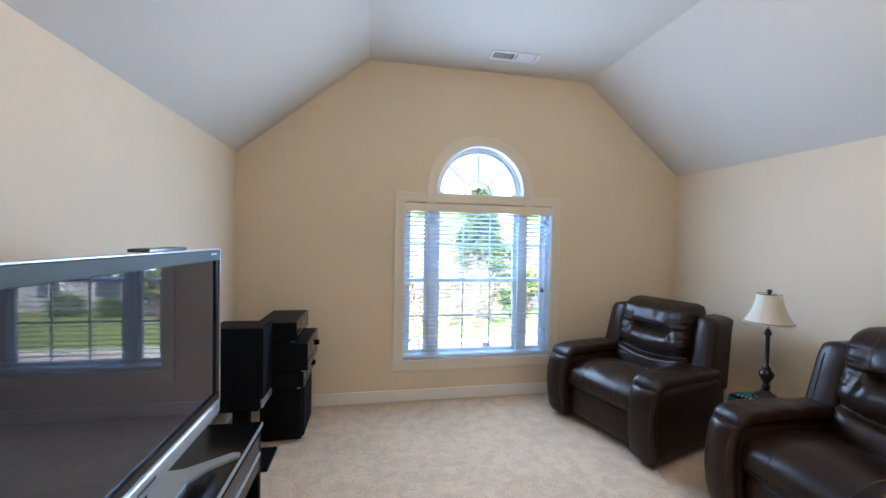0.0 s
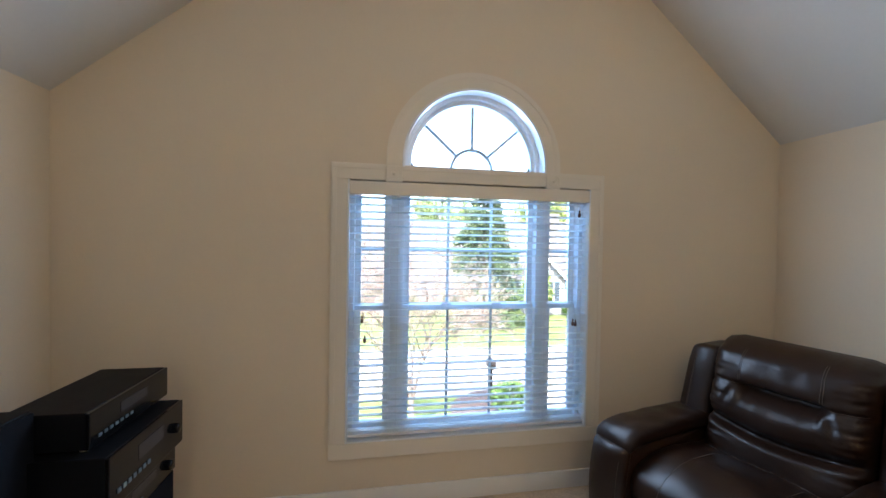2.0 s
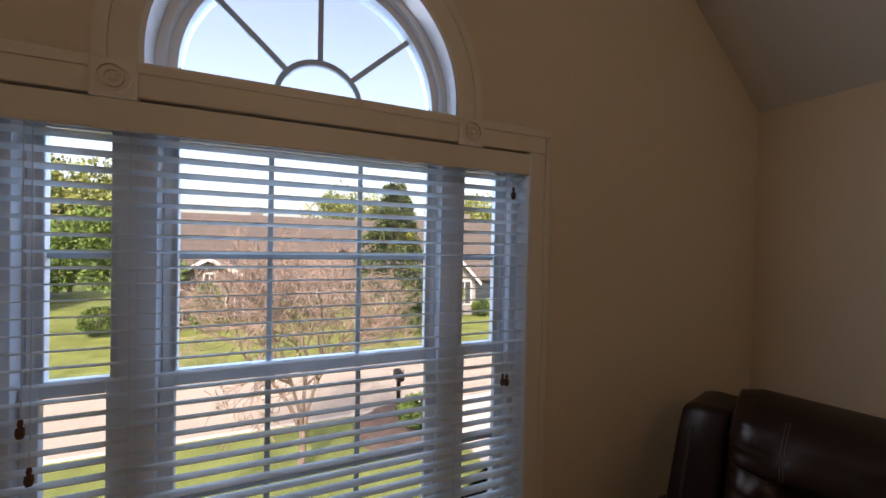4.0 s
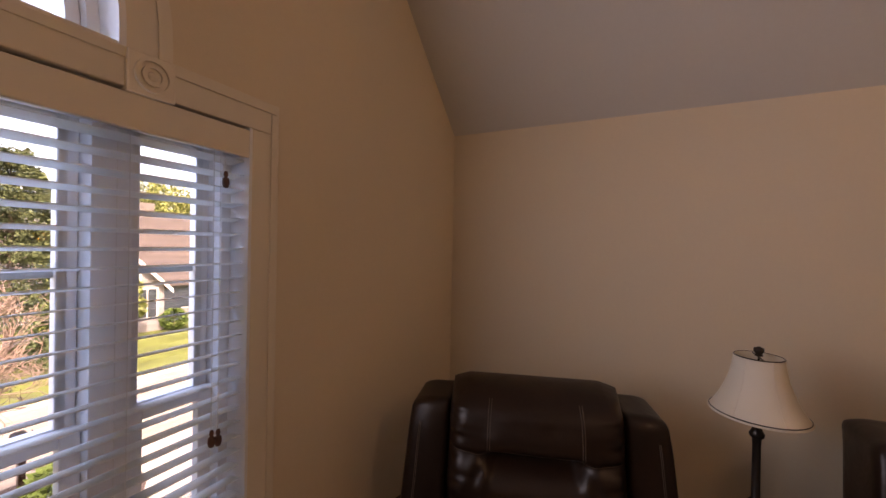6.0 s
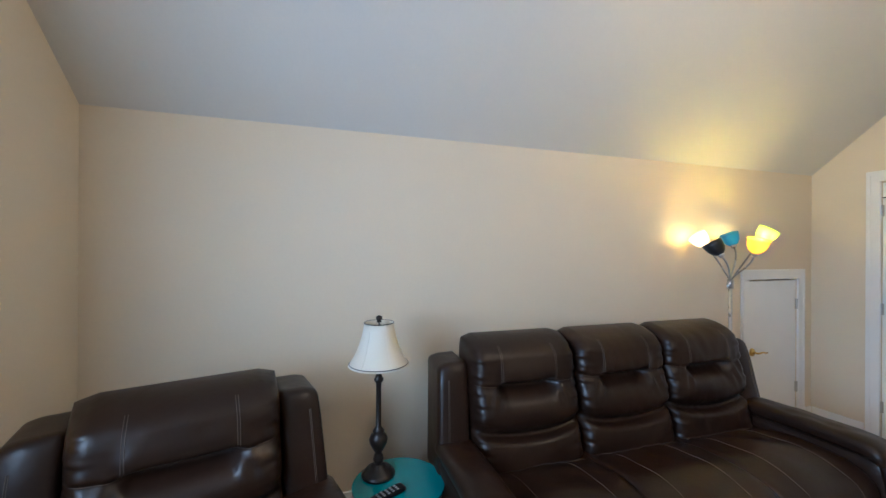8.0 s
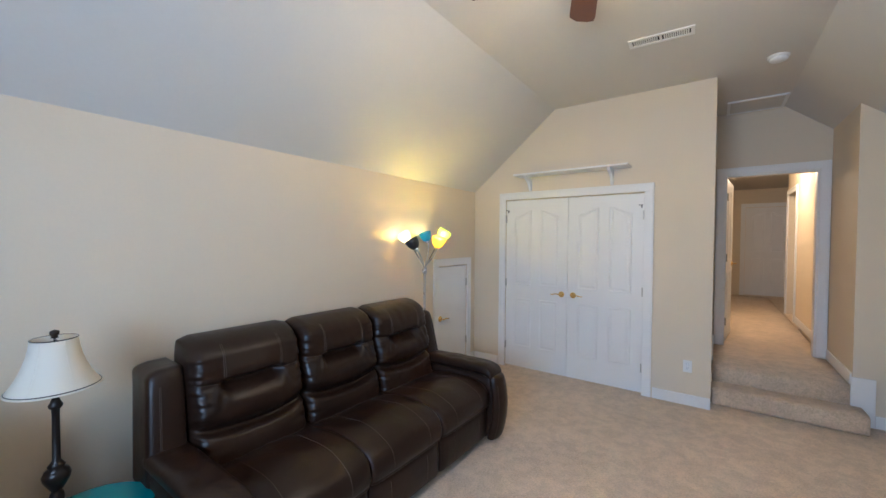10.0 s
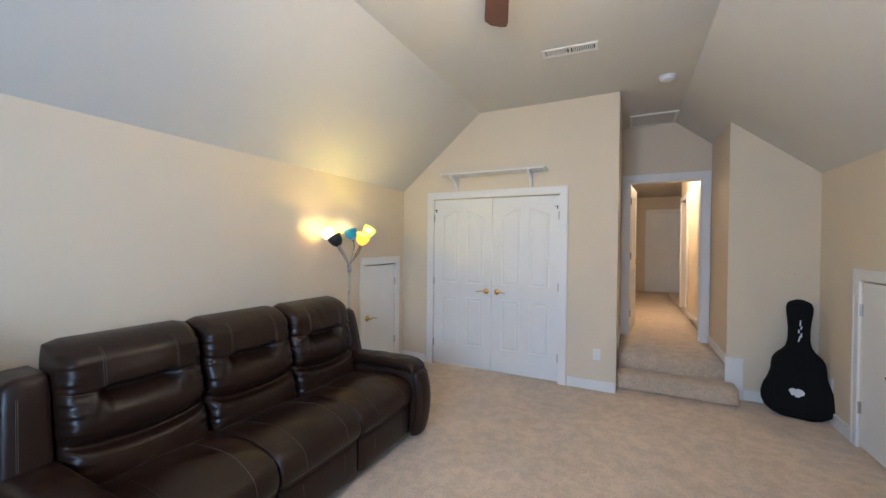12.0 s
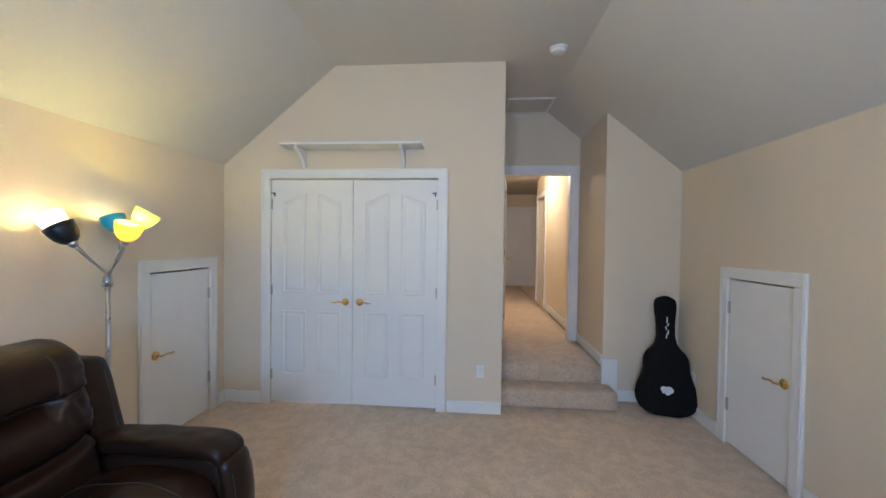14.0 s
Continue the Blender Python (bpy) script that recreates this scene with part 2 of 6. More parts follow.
def lathe(profile, steps=28, m=None, bm=None):
    """A turned body from (radius, height) pairs."""
    bm = bm or bmesh.new()
    rings = []
    made = []
    for r, z in profile:
        ring = [bm.verts.new((r * math.cos(2 * math.pi * i / steps), r * math.sin(2 * math.pi * i / steps), z)) for i in range(steps)] if r > 1e-6 else [bm.verts.new((0, 0, z))]
        rings.append(ring)
        made += ring
    for a, b in zip(rings, rings[1:]):
        for i in range(steps):
            j = (i + 1) % steps
            if len(a) == 1 and len(b) == 1:
                continue
            if len(a) == 1:
                bm.faces.new((a[0], b[j], b[i]))
            elif len(b) == 1:
                bm.faces.new((a[i], a[j], b[0]))
            else:
                bm.faces.new((a[i], a[j], b[j], b[i]))
    if m is not None:
        bmesh.ops.transform(bm, matrix=m, verts=made)
    return bm


def tube(points, radius, sides=8, bm=None, taper=1.0, cap=True):
    bm = bm or bmesh.new()
    pts = [Vector(p) for p in points]
    rings = []
    for i, p in enumerate(pts):
        d = (pts[min(i + 1, len(pts) - 1)] - pts[max(i - 1, 0)]).normalized()
        a = d.orthogonal().normalized() if not rings else (last_a - d * last_a.dot(d)).normalized()
        last_a = a
        b = d.cross(a)
        r = radius * (1 + (taper - 1) * i / max(1, len(pts) - 1))
        rings.append([bm.verts.new(p + (a * math.cos(2 * math.pi * k / sides) + b * math.sin(2 * math.pi * k / sides)) * r) for k in range(sides)])
    for a, b in zip(rings, rings[1:]):
        for k in range(sides):
            bm.faces.new((a[k], a[(k + 1) % sides], b[(k + 1) % sides], b[k]))
    if cap:
        bm.faces.new(rings[0][::-1])
        bm.faces.new(rings[-1])
    return bm


def prism(outline, depth, m=None, bm=None):
    """A flat plate: the outline (x, z) from y = 0 to y = depth."""
    bm = bm or bmesh.new()
    f = [bm.verts.new((x, 0, z)) for x, z in outline]
    b = [bm.verts.new((x, depth, z)) for x, z in outline]
    bm.faces.new(f)
    bm.faces.new(b[::-1])
    for i in range(len(f)):
        j = (i + 1) % len(f)
        bm.faces.new((f[j], f[i], b[i], b[j]))
    if m is not None:
        bmesh.ops.transform(bm, matrix=m, verts=f + b)
    return bm


def slice_wall(name, xs, spans, y0, y1, mat):
    """A wall along x between y0 and y1, cut in upright slices; spans(x) lists its solid stretches (low, high)."""
    bm = bmesh.new()
    for a, b in zip(xs, xs[1:]):
        e = 1e-5
        for (l0, h0), (l1, h1) in zip(spans(a + e), spans(b - e)):
            if h0 - l0 < 1e-4 and h1 - l1 < 1e-4:
                continue
            add = [bm.verts.new(p) for p in ((a, y0, l0), (b, y0, l1), (b, y1, l1), (a, y1, l0), (a, y0, h0), (b, y0, h1), (b, y1, h1), (a, y1, h0))]
            for f in ((0, 3, 2, 1), (4, 5, 6, 7), (0, 1, 5, 4), (1, 2, 6, 5), (2, 3, 7, 6), (3, 0, 4, 7)):
                bm.faces.new([add[i] for i in f])
    ob = finish(name, bm, mat)
    return tagged(ob, kind="structure")


def structure(name, bm, mat, smooth=False, label=""):
    ob = finish(name, bm, mat, smooth=smooth, label=label)
    return tagged(ob, kind="structure")


# ---- the room ----
X0, X1 = -1.01, 3.20          # left and right knee walls
Y1, YC, YG = 3.20, -2.10, -2.51   # window wall, closet wall, recess wall
K, C = 2.173, 3.044           # knee wall and flat ceiling heights
F0, F1 = 0.06, 2.157          # the flat ceiling lies between these
HX0, HX1 = -0.325, 0.66       # the passage to the hall
H = 0.33                      # hall floor
YD = -3.42                    # wall with the hall door
T = 0.12


def roof(x):
    if x < F0:
        return K + (C - K) * (x - X0) / (F0 - X0)
    if x > F1:
        return K + (C - K) * (X1 - x) / (X1 - F1)
    return C


# floor, with the raised passage and its two steps
structure("floor", box_mesh((X0 - T, YC - 0.6, -0.15), (X1 + T, Y1 + T, 0)), CARPET)
structure("stair_steps", rounded_box((0.5225, 0.135, 0.0825), 0.022, (10, 6, 6), centre=(0.1375, -2.385, 0.0825)), CARPET, True)
structure("floor_hall", rounded_box(((HX1 - HX0) / 2 - 0.002, 3.3, H / 2), 0.022, (6, 10, 6), centre=((HX0 + HX1) / 2, -2.50 - 3.3, H / 2)), CARPET, True)
# knee walls, each with the opening of its attic door
AR0, AR1, AZ = -1.90, -1.286, 1.252
AL0, AL1 = -1.815, -1.223


def knee_wall(name, xa, xb, ya, yb, a0, a1):
    bm = bmesh.new()
    add_box(bm, (xa, ya, 0), (xb, a0, K))
    add_box(bm, (xa, a1, 0), (xb, yb, K))
    add_box(bm, (xa, a0, AZ), (xb, a1, K))
    structure(name, bm, WALL)


knee_wall("wall_east", X1, X1 + T, YC - T, Y1 + T, AR0, AR1)
knee_wall("wall_west", X0 - T, X0, YG - T, Y1 + T, AL0, AL1)
# window wall
WX0, WX1, WZ0, WZ1 = 0.385, 1.815, 0.37, 1.815
AX, AZ0, AR, AS = 1.100, 1.882, 0.424, 0.053     # the arch springs AS above its stool
arch_xs = [AX - AR * math.cos(math.pi * i / 40) for i in range(41)]
xs = sorted({X0 - T, X0, F0, WX0, WX1, F1, X1, X1 + T, *arch_xs})


def window_spans(x):
    top = roof(min(max(x, X0), X1)) + 0.02
    low, high = (WZ0, WZ1) if WX0 < x < WX1 else (1.0, 1.0)
    d = AR * AR - (x - AX) ** 2
    alow, ahigh = (AZ0, AZ0 + AS + math.sqrt(d)) if d > 0 else (AZ0, AZ0)
    return [(0, low), (high, alow), (ahigh, top)]


slice_wall("wall_north", xs, window_spans, Y1, Y1 + 0.16, WALL)
# closet wall, recess wall, passage walls
CX0, CX1, CZ = 1.230, 2.752, 2.048


def closet_spans(x):
    top = roof(min(max(x, X0), X1)) + 0.02
    low = CZ if CX0 < x < CX1 else 1.0
    return [(0, 1.0 if low == 1.0 else 0), (low, top)]


slice_wall("wall_south_closet", [HX1, CX0, CX1, F1, X1, X1 + T] if CX1 < F1 else [HX1, CX0, F1, CX1, X1, X1 + T], closet_spans, YC - T, YC, WALL)
slice_wall("wall_south_recess", [X0 - T, X0, HX0], lambda x: [(0, roof(max(x, X0)) + 0.02)], YG - T, YG, WALL)
slice_wall("wall_passage_west", [HX0 - T, HX0], lambda x: [(0, roof(x) + 0.02)], YD, YG - T, WALL)
structure("wall_passage_east", box_mesh((HX1, YD, 0), (HX1 + T, YC - T, C + 0.02)), WALL)
DX0, DX1, DZ = -0.235, 0.565, H + 2.00


def hall_spans(x):
    low = DZ if DX0 < x < DX1 else 1.0
    return [(0, 1.0 if low == 1.0 else 0), (low, roof(x) + 0.02)]


slice_wall("wall_hall_door", [HX0 - T, DX0, F0, DX1, HX1 + T], hall_spans, YD - T, YD, WALL)
# ceiling: flat part and two slopes, one piece with thickness
bm = bmesh.new()
prof = [(X0 - T, K - T * (C - K) / (F0 - X0)), (F0, C), (F1, C), (X1 + T, K - T * (C - K) / (X1 - F1))]
ya, yb = YD - T, Y1 + 0.16
for (xa, za), (xb, zb) in zip(prof, prof[1:]):
    vs = [bm.verts.new(p) for p in ((xa, ya, za), (xb, ya, zb), (xb, yb, zb), (xa, yb, za), (xa, ya, za + 0.2), (xb, ya, zb + 0.2), (xb, yb, zb + 0.2), (xa, yb, za + 0.2))]
    for f in ((0, 3, 2, 1), (4, 5, 6, 7), (0, 1, 5, 4), (1, 2, 6, 5), (2, 3, 7, 6), (3, 0, 4, 7)):
        bm.faces.new([vs[i] for i in f])
structure("ceiling", bm, CEIL)
# closed dark spaces behind the closet and attic doors
structure("wall_closet_back", box_mesh((HX1 + T, YC - 0.9, 0), (X1 + T, YC - 0.8, C)), WALL)
# unseen boxes added behind the attic doors to block daylight under the leaves
structure("wall_attic_east", box_mesh((X1 + T + 0.3, AR0 - 0.4, 0), (X1 + T + 0.4, AR1 + 0.4, 1.6)), WALL)
structure("wall_attic_west", box_mesh((X0 - T - 0.4, AL0 - 0.4, 0), (X0 - T - 0.3, AL1 + 0.4, 1.6)), WALL)
for xa, xb, ya, yb in ((X1 + T - 0.01, X1 + T + 0.3, AR0, AR1), (X0 - T - 0.3, X0 - T + 0.01, AL0, AL1)):
    structure("wall_attic_side", box_mesh((xa, ya - 0.4, 0), (xb, ya - 0.3, 1.6)), WALL)
    structure("wall_attic_side", box_mesh((xa, yb + 0.3, 0), (xb, yb + 0.4, 1.6)), WALL)
    structure("ceiling_attic", box_mesh((xa, ya - 0.3, 1.5), (xb, yb + 0.3, 1.6)), CEIL)
    structure("floor_attic", box_mesh((xa, ya - 0.3, -0.1), (xb, yb + 0.3, -0.006)), CARPET)
# the house below, down to the ground
GZ = -3.4
structure("wall_lower_storey", box_mesh((X0 - T, YD - 6.3, GZ), (X1 + T, Y1 + 0.15, -0.16)), WALL)


# ---- trim ----
def board(name, a, b, bevel=0.004):
    return structure(name, box_mesh(a, b, bevel), TRIM)


BB, BT = 0.105, 0.014
board("baseboard", (X0, Y1 - BT, 0), (X1, Y1 - 0.0005, BB))
board("baseboard", (X1 - BT, AR1 + 0.10, 0), (X1 - 0.0005, Y1 - BT, BB))
board("baseboard", (X1 - BT, YC + BT, 0), (X1 - 0.0005, AR0 - 0.11, BB))
board("baseboard", (X0 + 0.0005, AL1 + 0.10, 0), (X0 + BT, Y1 - BT, BB))
board("baseboard", (X0 + 0.0005, YG + BT, 0), (X0 + BT, AL0 - 0.10, BB))
board("baseboard", (CX1 + 0.095, YC + 0.0005, 0), (X1 - BT, YC + BT, BB))
board("baseboard", (HX1, YC + 0.0005, 0), (CX0 - 0.095, YC + BT, BB))
board("baseboard", (X0 + BT, YG + 0.0005, 0), (-0.462, YG + BT, BB))
board("stair_skirt", (-0.460, YG + 0.0005, 0), (HX0 + 0.012, YG + 0.02, 0.405))
board("baseboard", (HX0 + 0.0005, YD, H), (HX0 + BT, YG - 0.02, H + BB))
board("baseboard", (HX1 - BT, YD, H), (HX1 - 0.0005, YC - T - 0.42, H + BB))


def casing(name, x0, x1, z0, z1, w, m, sill=False):
    """A flat door or window casing round an opening: upright boards and a head, with a rounded inner bead."""
    for n, a, b in (("left", (x0 - w, 0, z0), (x0, 0.018, z1)), ("right", (x1, 0, z0), (x1 + w, 0.018, z1)), ("head", (x0 - w, 0, z1), (x1 + w, 0.018, z1 + w))):
        bm = box_mesh(a, b, 0.004)
        if n == "head":
            add_box(bm, (x0 - w + 0.012, 0.0185, z1 + w - 0.030), (x1 + w - 0.012, 0.023, z1 + w - 0.008), 0.002)
        else:
            o = x0 - w + 0.008 if n == "left" else x1 + w - 0.030
            add_box(bm, (o, 0.0185, z0 + 0.005), (o + 0.022, 0.023, z1 + w - 0.032), 0.002)
        bmesh.ops.transform(bm, matrix=m, verts=bm.verts)
        structure(name, bm, TRIM)
    if sill:
        bm = box_mesh((x0 - w, 0, z0 - w), (x1 + w, 0.019, z0), 0.004)
        bmesh.ops.transform(bm, matrix=m, verts=bm.verts)
        structure(name, bm, TRIM)


FACE_N = Matrix.Translation((0, Y1 - 0.0005, 0)) @ Matrix.Diagonal((1, -1, 1, 1))       # on the window wall
FACE_S = Matrix.Translation((0, YC + 0.0005, 0))                                         # on the closet wall
FACE_D = Matrix.Translation((0, YD + 0.0005, 0))
FACE_E = Matrix.Translation((X1 - 0.0005, 0, 0)) @ Matrix.Rotation(radians(90), 4, "Z")   # local x is the room's y
FACE_W = Matrix.Translation((X0 + 0.0005, 0, 0)) @ Matrix.Rotation(radians(90), 4, "Z") @ Matrix.Diagonal((1, -1, 1, 1))
casing("trim_closet", CX0, CX1, 0, CZ, 0.085, FACE_S)
casing("trim_hall_door", DX0, DX1, H, DZ, 0.085, FACE_D)
casing("trim_attic_door", AR0, AR1, 0, AZ, 0.085, FACE_E)
casing("trim_attic_door", AL0, AL1, 0, AZ, 0.085, FACE_W)
casing("trim_window", WX0, WX1, WZ0, WZ1, 0.088, FACE_N, sill=True)


def ring_plate(name, cx, cz, r0, r1, y0, y1, mat, a0=0.0, a1=math.pi, steps=40, parent=None, leg=0.0):
    """A bent bar of square section; leg lengthens both ends straight down."""
    bm = bmesh.new()
    rows = []
    turns = [(a0 + (a1 - a0) * i / steps, 0.0) for i in range(steps + 1)]
    if leg:
        turns = [(a0, leg)] + turns + [(a1, leg)]
    for a, drop in turns:
        c, s = math.cos(a), math.sin(a)
        rows.append([bm.verts.new((cx + r * c, y, cz + r * s - drop)) for r, y in ((r0, y0), (r1, y0), (r1, y1), (r0, y1))])
    for p, q in zip(rows, rows[1:]):
        for k in range(4):
            bm.faces.new((p[k], p[(k + 1) % 4], q[(k + 1) % 4], q[k]))
    bm.faces.new(rows[0])
    bm.faces.new(rows[-1][::-1])
    if parent is not None:
        return part(name, bm, mat, parent)
    return structure(name, bm, mat)


ring_plate("trim_arch", AX, AZ0 + AS, AR, AR + 0.088, Y1 - 0.019, Y1 - 0.0005, TRIM, leg=AS - 0.015)
ring_plate("trim_arch", AX, AZ0 + AS, AR + 0.058, AR + 0.080, Y1 - 0.024, Y1 - 0.0195, TRIM, leg=AS - 0.015)
for sx in (-1, 1):
    bx = AX + sx * (AR + 0.044)
    board("trim_rosette", (bx - 0.046, Y1 - 0.028, AZ0 - 0.075), (bx + 0.046, Y1 - 0.0005, AZ0 + 0.014))
    for r0, r1, d in ((0.030, 0.036, 0.034), (0.016, 0.022, 0.034)):
        ring_plate("trim_rosette", bx, AZ0 - 0.030, r0, r1, Y1 - d, Y1 - 0.028, TRIM, 0, 2 * math.pi, 24)
    bm = lathe([(0, 0.006), (0.007, 0.004), (0.010, 0)], 16, Matrix.Translation((bx, Y1 - 0.028, AZ0 - 0.030)) @ Matrix.Rotation(radians(90), 4, "X"))
    structure("trim_rosette", bm, TRIM, True)
board("trim_arch_stool", (AX - AR, Y1 - 0.0205, AZ0 - 0.066), (AX + AR, Y1 + 0.06, AZ0 - 0.0005))
for o in list(scene.objects):
    if o.name.startswith(("trim_window", "trim_arch", "trim_rosette")):
        o.data.materials[0] = CREAMTRIM

# ---- the window ----
window_thing = structure("window_1", box_mesh((WX0, Y1 + 0.135, WZ0), (WX1, Y1 + 0.159, WZ0 + 0.03)), VINYL)
GY = Y1 + 0.11


def wpart(name, a, b, bevel=0.003, mat=VINYL):
    return part(name, box_mesh(a, b, bevel), mat, window_thing)


def pane(x0, x1, z0, z1):
    p = part("pane", box_mesh((x0, GY - 0.002, z0), (x1, GY + 0.002, z1)), GLASS, window_thing)
    p.visible_shadow = False
    return p


# jambs, posts, sashes
wpart("jamb", (WX0, Y1 + 0.055, WZ0), (WX0 + 0.035, Y1 + 0.135, WZ1))
wpart("jamb", (WX1 - 0.035, Y1 + 0.055, WZ0), (WX1, Y1 + 0.135, WZ1))
wpart("head_jamb", (WX0 + 0.035, Y1 + 0.055, WZ1 - 0.03), (WX1 - 0.035, Y1 + 0.135, WZ1))
wpart("window_sill", (WX0 + 0.035, Y1 + 0.055, WZ0), (WX1 - 0.035, Y1 + 0.135, WZ0 + 0.035))
for x in (WX0 + 0.0005, WX1 - 0.0095):
    wpart("jamb_liner", (x, Y1 - 0.0205, WZ0 + 0.0095), (x + 0.009, Y1 + 0.0545, WZ1 - 0.0005), 0.001)
wpart("sill_liner", (WX0 + 0.0005, Y1 - 0.0205, WZ0 + 0.0005), (WX1 - 0.0005, Y1 + 0.0545, WZ0 + 0.009), 0.001)
P1, P2, P3, P4 = 0.622, 0.698, 1.502, 1.578
wpart("window_post", (P1, Y1 + 0.060, WZ0 + 0.035), (P2, Y1 + 0.134, WZ1 - 0.03))
wpart("window_post", (P3, Y1 + 0.060, WZ0 + 0.035), (P4, Y1 + 0.134, WZ1 - 0.03))
ZM = 1.095
for xa, xb, bars in ((WX0 + 0.035, P1, 0), (P2, P3, 2), (P4, WX1 - 0.035, 0)):
    for za, zb, dy in ((WZ0 + 0.035, ZM + 0.016, -0.012), (ZM - 0.016, WZ1 - 0.03, 0.012)):
        y0, y1 = GY + dy - 0.013, GY + dy + 0.013
        s = 0.036
        wpart("sash_stile", (xa + 0.001, y0, za), (xa + s, y1, zb))
        wpart("sash_stile", (xb - s, y0, za), (xb - 0.001, y1, zb))
        wpart("sash_rail", (xa + s, y0, za), (xb - s, y1, za + s))
        wpart("sash_rail", (xa + s, y0, zb - s + 0.004), (xb - s, y1, zb))
        for k in range(bars):
            gx = xa + (xb - xa) * (k + 1) / (bars + 1)
            wpart("grille_bar", (gx - 0.008, y0 + 0.008, za + s), (gx + 0.008, y1 - 0.008, zb - s + 0.004), mat=SHADEDBAR)
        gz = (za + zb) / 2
        wpart("grille_bar", (xa + s, y0 + 0.0085, gz - 0.008), (xb - s, y1 - 0.0085, gz + 0.008), mat=SHADEDBAR)
    pane(xa + 0.02, xb - 0.02, WZ0 + 0.05, WZ1 - 0.04)
for lx in (0.95, 1.26):
    wpart("sash_lock", (lx - 0.03, GY - 0.045, ZM + 0.016), (lx + 0.03, GY - 0.026, ZM + 0.028), 0.004)
# fanlight
arch_thing = ring_plate("window_2", AX, AZ0 + AS, AR - 0.034, AR - 0.001, Y1 + 0.055, Y1 + 0.150, VINYL, leg=AS)
ring_plate("jamb_liner", AX, AZ0 + AS, AR - 0.013, AR - 0.0005, Y1 - 0.021, Y1 + 0.0545, VINYL, parent=arch_thing, leg=AS)
ring_plate("frame_step", AX, AZ0 + AS, AR - 0.058, AR - 0.035, Y1 + 0.080, Y1 + 0.140, VINYL, parent=arch_thing, leg=AS)
part("frame_bottom", box_mesh((AX - AR + 0.058, Y1 + 0.065, AZ0), (AX + AR - 0.058, Y1 + 0.145, AZ0 + 0.020), 0.003), VINYL, arch_thing)
ring_plate("grille_hub", AX, AZ0 + 0.030, 0.118, 0.134, GY - 0.008, GY + 0.008, SHADEDBAR, parent=arch_thing, leg=0.011)
for deg, reach in ((42, 0.012), (90, 0.015), (138, 0.012)):
    a = radians(deg)
    m = Matrix.Translation((AX, GY, AZ0 + 0.030)) @ Matrix.Rotation(-a, 4, "Y")
    part("grille_spoke", box_mesh((0.132, -0.0075, -0.008), (AR - 0.057 + reach, 0.0075, 0.008), 0, m), SHADEDBAR, arch_thing)
for sx in (-1, 1):
    wedge = prism([(AX + sx * (AR - 0.060), AZ0 + 0.021), (AX + sx * (AR - 0.105), AZ0 + 0.021), (AX + sx * (AR - 0.085), AZ0 + 0.030), (AX + sx * (AR - 0.060), AZ0 + 0.068)], 0.008, Matrix.Translation((0, GY - 0.014, 0)))
    part("corner_seal", wedge, DARKGAP, arch_thing, "dark rubber corner seal")
pane_edge = [(AX + (AR - 0.04) * math.cos(math.pi * i / 32), AZ0 + AS + (AR - 0.045) * math.sin(math.pi * i / 32)) for i in range(33)]
fan_pane = part("pane", prism([(AX + AR - 0.04, AZ0 + 0.004)] + pane_edge + [(AX - AR + 0.04, AZ0 + 0.004)], 0.004, Matrix.Translation((0, GY - 0.002, 0))), GLASS, arch_thing)
fan_pane.visible_shadow = False

# daylight: the sky's share that falls through the opening, and what the blind scatters on into the room
def daylight(name, at, sx, sy, watts, colour, down=0.0):
    d = bpy.data.lights.new(name, "AREA")
    d.shape, d.size, d.size_y, d.energy, d.color = "RECTANGLE", sx, sy, watts, colour
    o = new(name, d)
    o.location = at
    o.rotation_euler = (radians(90 - down), 0, radians(180))
    return o


daylight("sky_daylight", ((WX0 + WX1) / 2, Y1 + 0.55, 2.05), WX1 - WX0, 0.7, 6.0, (0.30, 0.58, 1.0), 52)
daylight("window_daylight", ((WX0 + WX1) / 2, Y1 - 0.022, 1.46), WX1 - WX0 - 0.1, 0.54, 2.9, (0.68, 0.84, 1.0))
daylight("fanlight_daylight", (AX, Y1 + 0.050, AZ0 + AR * 0.5), AR * 1.35, AR * 0.7, 0.20, (0.68, 0.84, 1.0))

# ---- the blind ----
blind = empty("window_blind", Matrix.Translation((0, 0, 0)), "white two-inch slatted blind with tilted slats, hung in the window opening", "blind")
part("valance", box_mesh((WX0 + 0.010, Y1 - 0.022, 1.733), (WX1 - 0.010, Y1 - 0.010, 1.807), 0.004), CREAMTRIM, blind)
for x in (WX0 + 0.010, WX1 - 0.018):
    part("valance_return", box_mesh((x, Y1 - 0.0095, 1.735), (x + 0.008, Y1 + 0.010, 1.805), 0.001), CREAMTRIM, blind)
part("headrail", box_mesh((WX0 + 0.019, Y1 - 0.002, 1.745), (WX1 - 0.019, Y1 + 0.048, 1.790), 0.003), VINYL, blind)
slat_profile = [(-0.0235 + 0.047 * i / 6, 0.0018 * (1 - (2 * i / 6 - 1) ** 2)) for i in range(7)]
bm = bmesh.new()
rows = []
for x in (WX0 + 0.012, WX1 - 0.012):
    rows.append([bm.verts.new((x, y, z)) for y, z in slat_profile] + [bm.verts.new((x, y, z - 0.0022)) for y, z in reversed(slat_profile)])
for i in range(len(rows[0])):
    j = (i + 1) % len(rows[0])
    bm.faces.new((rows[0][i], rows[0][j], rows[1][j], rows[1][i]))
for r in rows:
    bm.faces.new(r)
first = part("slat", bm, SLAT, blind)
TILT, PITCH_Z = radians(-9), 0.0392
first.matrix_basis = Matrix.Translation((0, Y1 + 0.020, 1.722)) @ Matrix.Rotation(TILT, 4, "X")
k = 1
